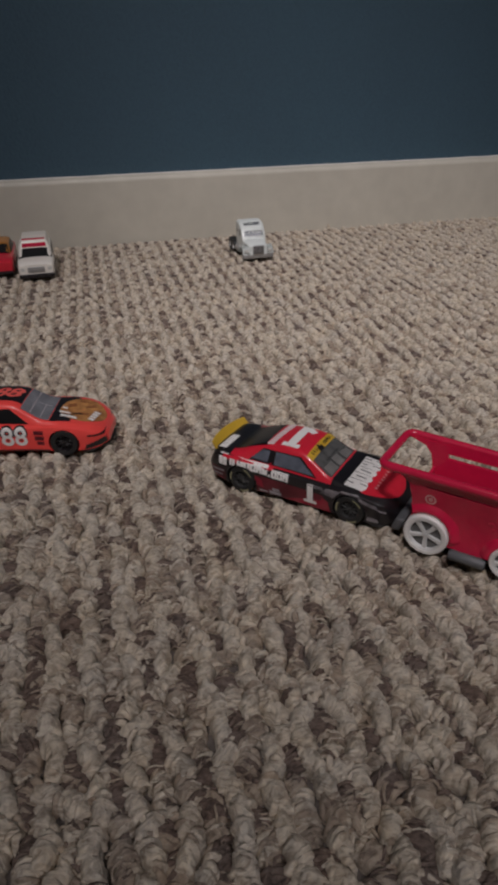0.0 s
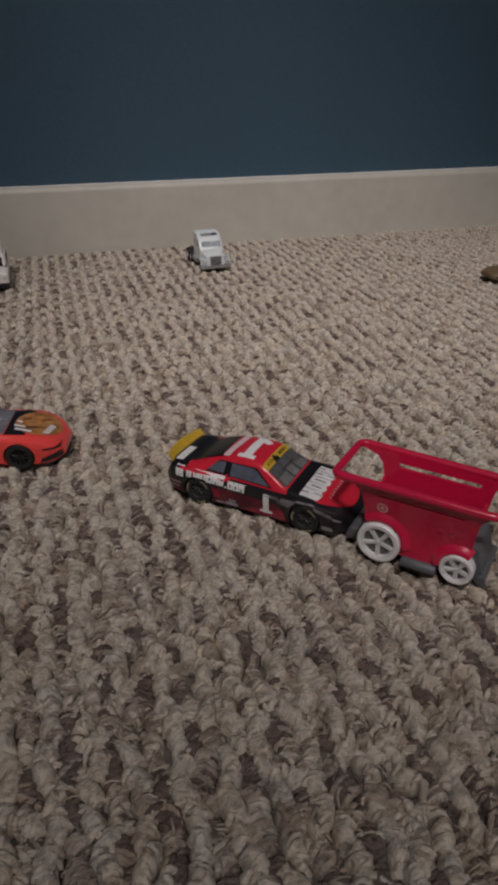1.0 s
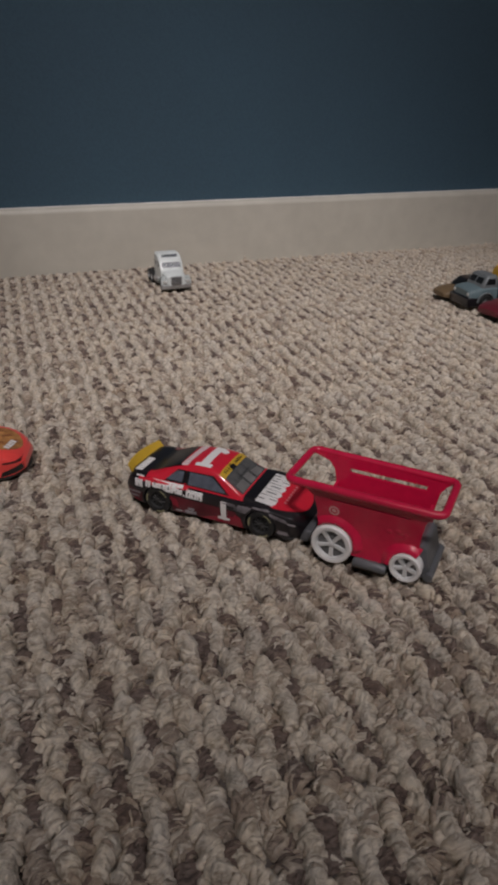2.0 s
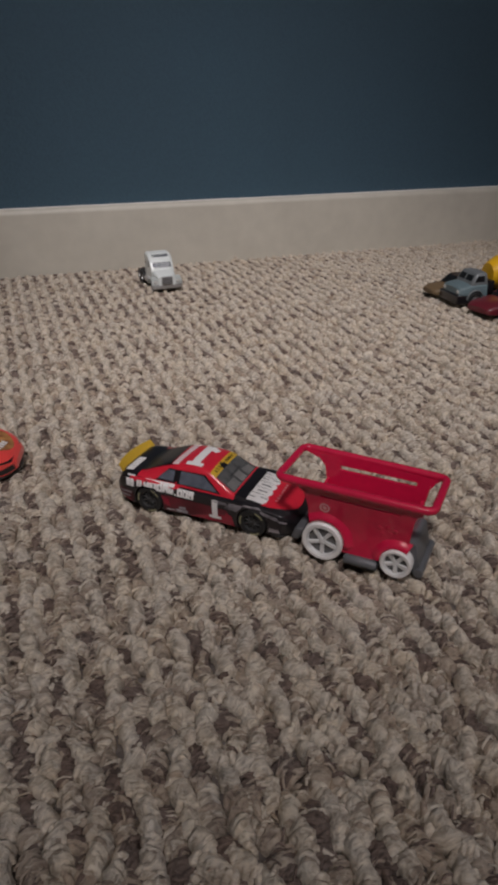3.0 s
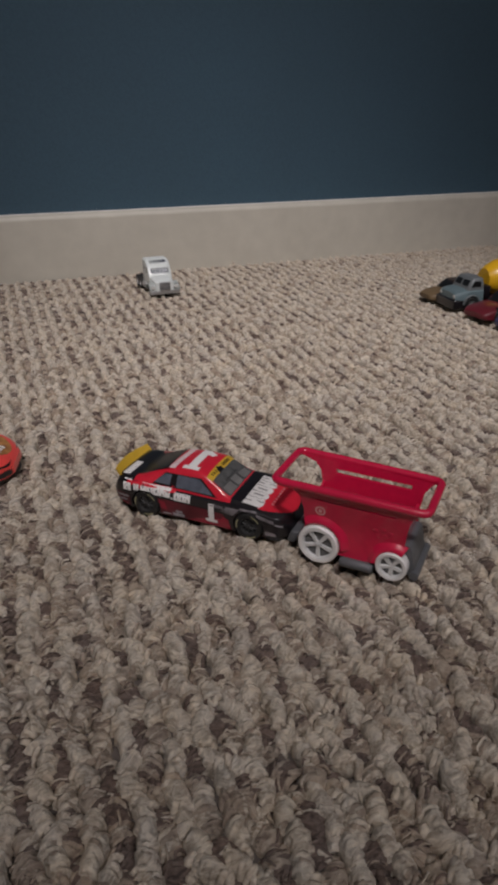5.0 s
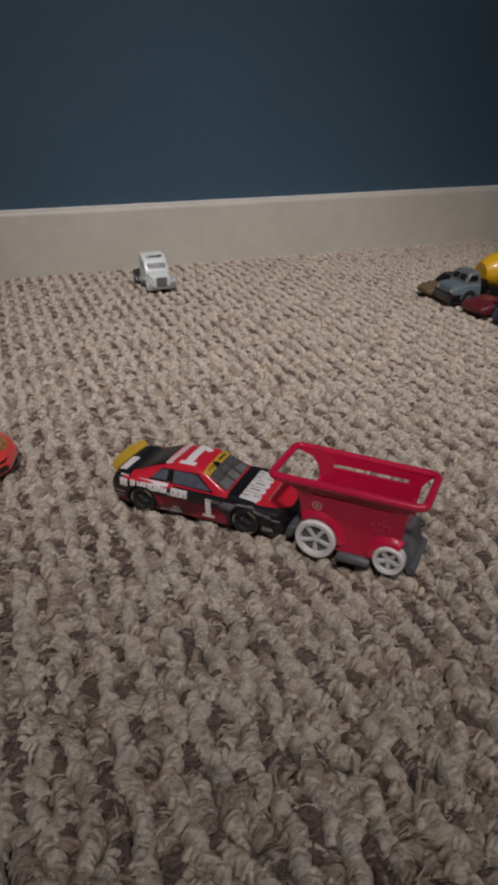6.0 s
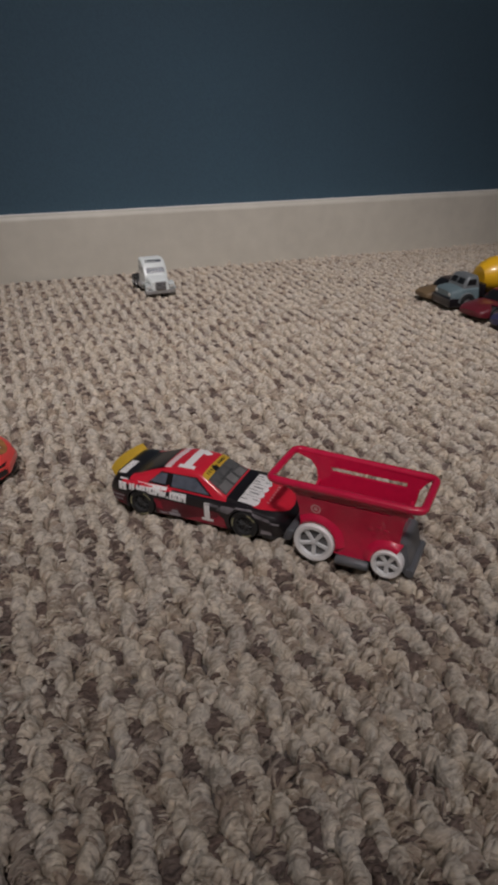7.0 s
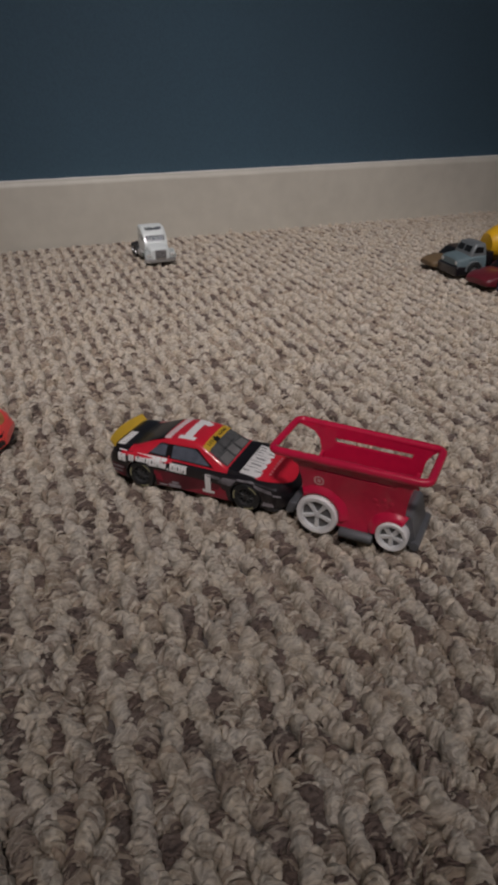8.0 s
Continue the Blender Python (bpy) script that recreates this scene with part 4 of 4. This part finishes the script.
        for k, (x, z) in enumerate(((9.6, 17.6), (12.4, 18.4), (14.8, 17.4), (10.6, 15.4), (13.2, 15.9), (15.6, 15.0))):
            rows = [[(x + r * math.cos(a), side_y(z + r * math.sin(a), s) + s * h, z + r * math.sin(a)) for a in [2 * math.pi * j / 12 for j in range(12)]] for r, h in ((1.15, -0.1), (0.9, 0.12), (0.5, 0.22), (0.08, 0.25))]
            rows_mesh(bm, rows, close_v=True)
        part("side_studs", bm, RED_CART, c)
    # end walls and floor of the basket
    for x_top, x_foot, z_top in ((-15.6, -14.6, 19.6), (19.7, 18.9, 18.5)):
        bm = bmesh.new()
        rows = []
        for k in range(9):
            f = -1 + 2 * k / 8
            zt = z_top + 1.6 * f * f
            rows.append([(x_top, f * (side_y(zt, 1) - 0.5), zt), (x_foot, f * 9.0, 5), (x_foot + (1 if x_foot < 0 else -1), f * 9.0, 5), (x_top + (1 if x_foot < 0 else -1), f * (side_y(zt, 1) - 0.5), zt)])
        rows_mesh(bm, rows, close_v=True, caps=True)
        part("end_wall", bm, RED_CART, c)
    part("basket_floor", box(bmesh.new(), -14.2, 19.2, -9.2, 9.2, 7.0, 8.6, 0.3), RED_CART, c)
    part("chassis", box(bmesh.new(), -17, 21, -6.5, 6.5, 3.2, 7.0, 0.6), GREY_PLASTIC, c, "dark grey chassis")
    # bumpers
    bm = box(bmesh.new(), -21.5, -18.2, -9, 9, 3.6, 8.6, 0.9, 3)
    for v in bm.verts:
        v.co.x += (v.co.z - 6) * 0.35
    part("rear_bumper", bm, GREY_PLASTIC, c, "dark grey rear bumper")
    bm = bmesh.new()
    rows = []
    for y in np.linspace(-8.2, 8.2, 9):
        rows.append([(19.0, y, 13.2), (20.4, y, 13.6), (21.6, y, 12.8), (22.8, y, 7.2), (23.4, y, 5.0), (23.8, y, 3.6), (23.4, y, 2.0), (22.2, y, 1.6), (20.4, y, 2.6), (19.2, y, 5.6)])
    rows_mesh(bm, rows, close_v=True, caps=True)
    tube(bm, [(23.6, y, 3.2) for y in np.linspace(-9.8, 9.8, 9)], 1.55, 12)
    part("front_bumper", bm, GREY_PLASTIC, c, "dark grey curved front bumper", smooth=50)
    for x, z, r, out in ((-9.4, 7.6, 7.4, 12.1), (16.2, 6.1, 5.4, 11.95)):
        for y in (-out, out):
            wheel(c, x, y, z, r, 4.6, WHITE_PLASTIC, PALE_RIM, 5, 0.77, gap_mat=RIM_GAP, spoke_width=1.15, phase=math.pi / 2, depth=1.25, flare=1.35)
    # small round badge on the side panel
    for s in (-1, 1):
        bm = bmesh.new()
        z0 = 20.6
        for inner, outer in ((0.0, 0.75), (1.25, 1.85)):
            rows = []
            for k in range(25):
                a = 2 * math.pi * k / 24
                rows.append([(-9.4 + r * math.cos(a), side_y(z0 + r * math.sin(a), s) + s * 0.12, z0 + r * math.sin(a)) for r in (max(inner, 0.05), outer)])
            rows_mesh(bm, rows)
        part("ring_badge", bm, PALE_PINK, c, "pale round ring badge")
    return c


cart(on_carpet(0.112, 0.1807, -46))


# ---------------------------------------------------------------- vehicles by the wall
def toy_car(name, m, label, category, group, body_mat, roof_mat, stations, base, roof, hubs, radius, glass=GLASS, rim=CHROME, pillar=1.6):
    """A small die-cast car with body, cabin, windows and wheels."""
    car = thing(name, m, label, category, group)
    hw = max(s[1] for s in stations)
    body = cut_arches(loft_body(stations), [(x, radius) for x in hubs], radius + 0.7, hw - 0.3)
    skins = [tree_of(body)]
    part("body", body, body_mat, car, smooth=35)
    top = cabin(base, roof)
    skins.append(tree_of(top))
    part("cabin", top, roof_mat, car, smooth=35)
    b0, b1, bw, bz = base
    r0, r1, rw, rz = roof
    lo, hi = bz + 0.9, rz - 0.5
    for place in (right_side, left_side):
        mid = (r0 + r1) / 2
        side_print("door_window", car, skins, glass, [((mid + 0.5, lo), (b1 - 3.2, lo), (r1 - 0.8, hi), (mid + 0.5, hi))], place=place)
        side_print("rear_side_window", car, skins, glass, [((b0 + 3.2, lo), (mid - 0.5, lo), (mid - 0.5, hi), (r0 + 0.8, hi))], place=place)
    side_print("windscreen", car, skins, glass, [((b1 - 0.7, -bw + pillar), (b1 - 0.7, bw - pillar), (r1 + 0.5, rw - pillar / 2), (r1 + 0.5, -rw + pillar / 2))], place=top_side, n=8, off=0.14)
    side_print("rear_window", car, skins, glass, [((b0 + 0.7, -bw + 1.6), (b0 + 0.7, bw - 1.6), (r0 - 0.5, rw - 0.8), (r0 - 0.5, -rw + 0.8))], place=top_side, n=8, off=0.14)
    for x in hubs:
        for y in (-hw + 0.2, hw - 0.2):
            wheel(car, x, y, radius, radius, 5.0, TYRE, rim, 6, 0.6, spoke_width=0.9)
    part("underbody", box(bmesh.new(), stations[0][0] + 3, stations[-1][0] - 3, -hw * 0.62, hw * 0.62, 2.0, 4.4, 0.3), DARK_GAP, car)
    return car, skins


def front_block(name, car, mat, x0, x1, y0, y1, z0, z1, bevel=0.4, label=""):
    return part(name, box(bmesh.new(), x0, x1, y0, y1, z0, z1, bevel, 2), mat, car, label)


def white_truck(m):
    t = thing("toy_truck", m, "white toy semi truck cab with grey grille and dark wheels", "toy truck")
    # bonnet that widens to the cab
    bm = bmesh.new()
    rows = []
    for x, w, z in ((0, 7.6, 12.8), (2, 8.2, 14.0), (8, 9.0, 15.2), (16, 9.8, 16.6)):
        rows.append([(x * -1 + 31, -w, 5), (31 - x, -w, z - 1.4), (31 - x, -w + 1.6, z), (31 - x, 0, z + 0.5), (31 - x, w - 1.6, z), (31 - x, w, z - 1.4), (31 - x, w, 5)])
    rows_mesh(bm, rows, close_v=True, caps=True)
    part("bonnet", bm, WHITE_ENAMEL, t, smooth=35)
    # cab and sleeper with a raised, sloping roof
    bm = bmesh.new()
    rows = []
    for x, w, z in ((18, 10.2, 16.6), (14.2, 10.4, 23.0), (12.2, 10.4, 25.2), (8, 10.6, 28.4), (4, 10.6, 29.4), (-3, 10.6, 29.4), (-4, 10.4, 28.8)):
        rows.append([(x if z < 25.3 or x < 12 else x, -w, 6), (x, -w, z - 1.4), (x, -w + 1.6, z), (x, w - 1.6, z), (x, w, z - 1.4), (x, w, 6)])
    rows_mesh(bm, rows, close_v=True, caps=True)
    skin = [tree_of(bm)]
    part("cab", bm, WHITE_ENAMEL, t, smooth=30)
    side_print("windscreen", t, skin, GLASS, [rect(14.6, 17.2, -9.9, -0.1), rect(14.6, 17.2, 0.1, 9.9)], "", top_side, 0.15, 4, 6)
    side_print("roof_window", t, skin, GLASS, [rect(8.2, 11.0, -7.4, 7.4)], "dark window in the sloping roof", top_side, 0.15, 4, 6)
    for place in (right_side, left_side):
        side_print("door_window", t, skin, GLASS, [((7, 18), (14, 18), (13, 23), (7, 23))], place=place)
        side_print("sleeper_window", t, skin, GLASS, [rect(-2, 3, 19, 23)], place=place)
    # grille, bumper, lamps, mudguards
    part("grille", box(bmesh.new(), 30.4, 31.9, -5.0, 5.0, 5.6, 13.0, 0.7, 2), CHROME, t, "grey radiator grille")
    bm = bmesh.new()
    for k in range(6):
        box(bm, 31.6, 32.2, -4.3, 4.3, 6.4 + k * 1.05, 6.8 + k * 1.05)
    part("grille_bars", bm, GREY_PLASTIC, t)
    bm = box(bmesh.new(), 29.4, 33.6, -13.8, 13.8, 1.8, 6.2, 1.2, 3)
    for v in bm.verts:
        v.co.x -= 0.016 * v.co.y ** 2
    part("front_bumper", bm, CHROME, t, "dull silver front bumper")
    for s in (-1, 1):
        bm = bmesh.new()
        rows = []
        for k in range(11):
            a = math.pi * (0.02 + 0.96 * k / 10)
            rows.append([(24 + 7.2 * math.cos(a), s * y, 5.5 + (6.6 + (0.0 if y > 7 else 0.8)) * math.sin(a) * (1 if i < 3 else 0.72)) for i, y in enumerate((6.5, 9.6, 13.2, 13.7))])
        rows_mesh(bm, rows)
        bmesh.ops.solidify(bm, geom=bm.faces[:], thickness=0.6)
        part("mudguard", bm, WHITE_ENAMEL, t)
        part("headlamp", box(bmesh.new(), 29.6, 31.6, min(s * 8.4, s * 12.2), max(s * 8.4, s * 12.2), 7.0, 9.8, 0.7, 2), LAMP_CLEAR, t, "clear grey headlamp")
        part("fuel_tank", lathe_x(-3, 9, 3.2, s * 9.4, 6.0), CHROME, t)
        wheel(t, 24, s * 12.0, 5.6, 5.6, 4.6, TYRE, CHROME, 6, 0.55)
        for x in (-10, -21):
            wheel(t, x, s * 12.4, 5.6, 5.6, 7.5, TYRE, CHROME, 6, 0.55)
    part("frame_rail", box(bmesh.new(), -27, 26, -4.5, 4.5, 4.0, 7.4, 0.4), DARK_GAP, t, "black frame rails")
    part("fifth_wheel", box(bmesh.new(), -20, -11.5, -4.2, 4.2, 7.3, 8.8, 0.5), GREY_PLASTIC, t)
    return t


white_truck(on_carpet(0.1405, 0.612, -88))

WAGON = [(-35, 12.5, 15, 14, 5), (-33, 13.8, 15.6, 14.6, 3.2), (-20, 14.3, 15.6, 14.6, 2.4), (0, 14.4, 15.4, 14.3, 2.2), (14, 14.4, 15.0, 13.8, 2.2), (28, 14.2, 13.8, 12.6, 2.4), (33.5, 13.4, 12.6, 11.4, 3.0), (35, 12.6, 11.6, 10.6, 4.0)]
COUPE = [(-34, 11.5, 12, 11, 5), (-32, 13, 13, 11.8, 3.4), (-20, 14.0, 13.2, 12, 2.4), (0, 14.0, 12.6, 11.4, 2.2), (14, 14.0, 12.2, 11.0, 2.2), (26, 13.6, 10.8, 9.6, 2.4), (32, 12.0, 8.8, 7.8, 3.0), (34, 9.8, 7.6, 6.8, 3.8)]

VAN = [(-35, 12.5, 15, 14, 5), (-33, 13.8, 15.6, 14.6, 3.2), (-20, 14.3, 15.6, 14.6, 2.4), (0, 14.4, 15.2, 14.4, 2.2), (14, 14.4, 15.0, 14.0, 2.2), (28, 14.2, 14.2, 13.2, 2.4), (33.5, 13.6, 13.0, 12.0, 3.0), (35, 12.9, 12.2, 11.2, 4.0)]
car, skins = toy_car("toy_ambulance", on_carpet(-0.0435, 0.6115, -88), "white toy ambulance with red bars over a black windscreen", "toy ambulance", "vehicles parked by the wall", CREAM_ENAMEL, CREAM_ENAMEL, VAN, (-33, 19, 13.8, 13.8), (-31, 9.5, 12.8, 20.4), (-21, 21), 5.4, glass=GLASS_BLACK, pillar=0.5)
bm = box(bmesh.new(), -33, 9.5, -11.6, 11.6, 19.8, 25.8, 1.2, 3)
for v in bm.verts:
    if v.co.x > 4:
        v.co.x -= (v.co.z - 19.4) * 0.55
    v.co.y *= 1.06 - 0.034 * (v.co.z - 19.8)
part("rear_box", bm, CREAM_ENAMEL, car, "white box body")
front_block("front_bar", car, RED_CART, 6.5, 8.8, -9.4, 9.4, 20.6, 23.8, 0.4, "red front bar")
front_block("roof_bar", car, RED_CART, 0.5, 4.6, -9.2, 9.2, 25.4, 26.6, 0.4, "red bar on the front of the roof")
front_block("grille", car, CHROME, 34.2, 35.6, -6.6, 6.6, 6.2, 10.4, 0.5, "grey grille plate")
front_block("front_bumper", car, BLACK, 31.5, 36.2, -13.6, 13.6, 1.6, 5.0, 0.9, "black front bumper")
for s in (-1, 1):
    front_block("headlamp", car, LAMP_CLEAR, 33.4, 35.2, min(s * 8.8, s * 12.2), max(s * 8.8, s * 12.2), 7.4, 10.0, 0.5)

car, skins = toy_car("toy_car", on_carpet(-0.0765, 0.630, -88), "glossy red toy car with an orange roof", "toy car", "vehicles parked by the wall", RED, AMBER_ROOF, WAGON, (-30, 15, 12.6, 13.6), (-24, 5, 10.6, 21), (-21, 21), 5.4, glass=GLASS_BLACK)
front_block("front_bumper", car, BLACK, 31.5, 36.0, -13.0, 13.0, 1.8, 4.6, 0.9, "black front bumper")


def cement_mixer(m):
    t = thing("toy_cement_mixer", m, "blue-grey toy mixer truck with a yellow drum", "toy truck", "vehicles parked in a row")
    bm = loft_body([(10, 13.8, 17.6, 16.6, 4), (16, 14.0, 17.6, 16.6, 4), (26, 14.0, 17.0, 15.8, 4.4), (32, 13.4, 15.8, 14.6, 5.0), (34, 12.4, 14.2, 13.2, 6.0)])
    part("bonnet", bm, TEAL_ENAMEL, t, smooth=35)
    top = cabin((8, 24.5, 12.6, 15.2), (9.6, 19.2, 11.0, 25.0))
    skins = [tree_of(top)]
    part("cab", top, SILVER, t, "grey cab with dark windows", smooth=35)
    bm = patch(bmesh.new(), (-9.8, 19.2), (-0.9, 19.2), (-0.9, 23.4), (-8.8, 23.4), lambda u, v: (60, u, v), 4, 4)
    patch(bm, (0.9, 19.2), (9.8, 19.2), (8.8, 23.4), (0.9, 23.4), lambda u, v: (60, u, v), 4, 4)
    part("windscreen", drape(bm, skins, (-1, 0, 0), 0.15), GLASS_BLACK, t)
    for place in (right_side, left_side):
        side_print("door_window", t, skins, GLASS_BLACK, [((12.4, 18.8), (20.8, 18.8), (18.4, 23.2), (12.4, 23.2))], place=place)
    bm = box(bmesh.new(), 24, 36.0, -14.2, 14.2, 2.0, 9.6, 1.2, 3)
    part("front_bumper", bm, BLACK, t, "large black front bumper")
    for s in (-1, 1):
        bm = bmesh.new()
        rows = []
        for k in range(11):
            a = math.pi * (0.0 + 1.0 * k / 10)
            rows.append([(20 + r * math.cos(a), s * y, 5.6 + r * math.sin(a)) for r, y in ((6.6, 12.5), (6.6, 15.0), (7.4, 15.2), (8.0, 13.4))])
        rows_mesh(bm, rows)
        part("mudguard", bm, SILVER, t, "grey rounded mudguard")
        wheel(t, 20, s * 15.0, 5.6, 5.6, 5, TYRE, CHROME, 6, 0.55)
        wheel(t, -16, s * 15.0, 5.6, 5.6, 6, TYRE, CHROME, 6, 0.55)
        wheel(t, -28.5, s * 15.0, 5.6, 5.6, 6, TYRE, CHROME, 6, 0.55)
        part("headlamp", box(bmesh.new(), 32.6, 34.6, min(s * 8.6, s * 11.8), max(s * 8.6, s * 11.8), 10.4, 13.2, 0.8, 2), LAMP_CLEAR, t)
    part("frame_rail", box(bmesh.new(), -36, 26, -8, 8, 4.4, 9.0, 0.5), BLACK, t, "black frame rails")
    bm = bmesh.new()
    rows = []
    for k in range(17):
        f = k / 16
        x = 3 - 34 * f
        r = 3.0 + 11.6 * math.sin(math.pi * min(1, 0.12 + 0.8 * f)) ** 0.7
        tilt = 22.0 + 3.0 * f
        rows.append([(x, r * math.cos(2 * math.pi * j / 28), tilt + r * math.sin(2 * math.pi * j / 28)) for j in range(28)])
    rows_mesh(bm, rows, close_v=True, caps=True)
    part("drum", bm, YELLOW_DRUM, t, "glossy yellow mixing drum")
    # Added plain block that fills the dark space between cab and drum.
    part("dark_filler_block", box(bmesh.new(), 2.0, 7.4, -11.0, 11.0, 9.0, 19.0, 1.0, 2), BLACK, t, "black filler block behind the cab")
    part("drum_stand", box(bmesh.new(), -36, -31, -6, 6, 8.6, 20, 0.6), BLACK, t)
    return t


cement_mixer(on_carpet(0.379, 0.450, 174))
toy_car("toy_car", on_carpet(0.3715, 0.4785, 177) @ Matrix.Scale(0.86, 4), "tan and brown toy car parked beside a mixer truck", "toy car", "vehicles parked in a row", TAN, BROWN, COUPE, (-26, 16, 12.0, 11.0), (-16, 7, 9.8, 19.0), (-20, 20), 5.2, glass=GLASS_BLACK)
toy_car("toy_car", on_carpet(0.3745, 0.417, 186), "dark red toy car parked beside a mixer truck", "toy car", "vehicles parked in a row", MAROON, MAROON, COUPE, (-26, 12, 12.0, 11.5), (-16, 3, 9.4, 18.5), (-20, 20), 5.2, glass=GLASS_BLACK)
toy_car("toy_car", on_carpet(0.376, 0.384, 188), "purple-blue toy car at the end of a parked row", "toy car", "vehicles parked in a row", PURPLE, PURPLE, COUPE, (-26, 12, 12.0, 11.5), (-16, 3, 9.4, 18.5), (-20, 20), 5.2, glass=GLASS_BLACK)


def lint(x, y):
    """A stray tuft of yarn fluff."""
    rng = random.Random(5)
    t = thing("lint_tuft", pose(x, y, 0.0), "small beige tuft of yarn fluff against the baseboard", "lint")
    for k in range(7):
        a, r = rng.uniform(0, 6.3), rng.uniform(1.6, 3.4)
        pts = [(r * math.cos(a) * (1 - 2 * f), r * math.sin(a) * (1 - 2 * f), 0.4 + rng.uniform(2.2, 4.8) * math.sin(math.pi * f)) for f in [i / 6 for i in range(7)]]
        part("fibre", tube(bmesh.new(), pts, 0.5, 6), YARN_LIGHT, t)
    return t


lint(0.243, 0.690)
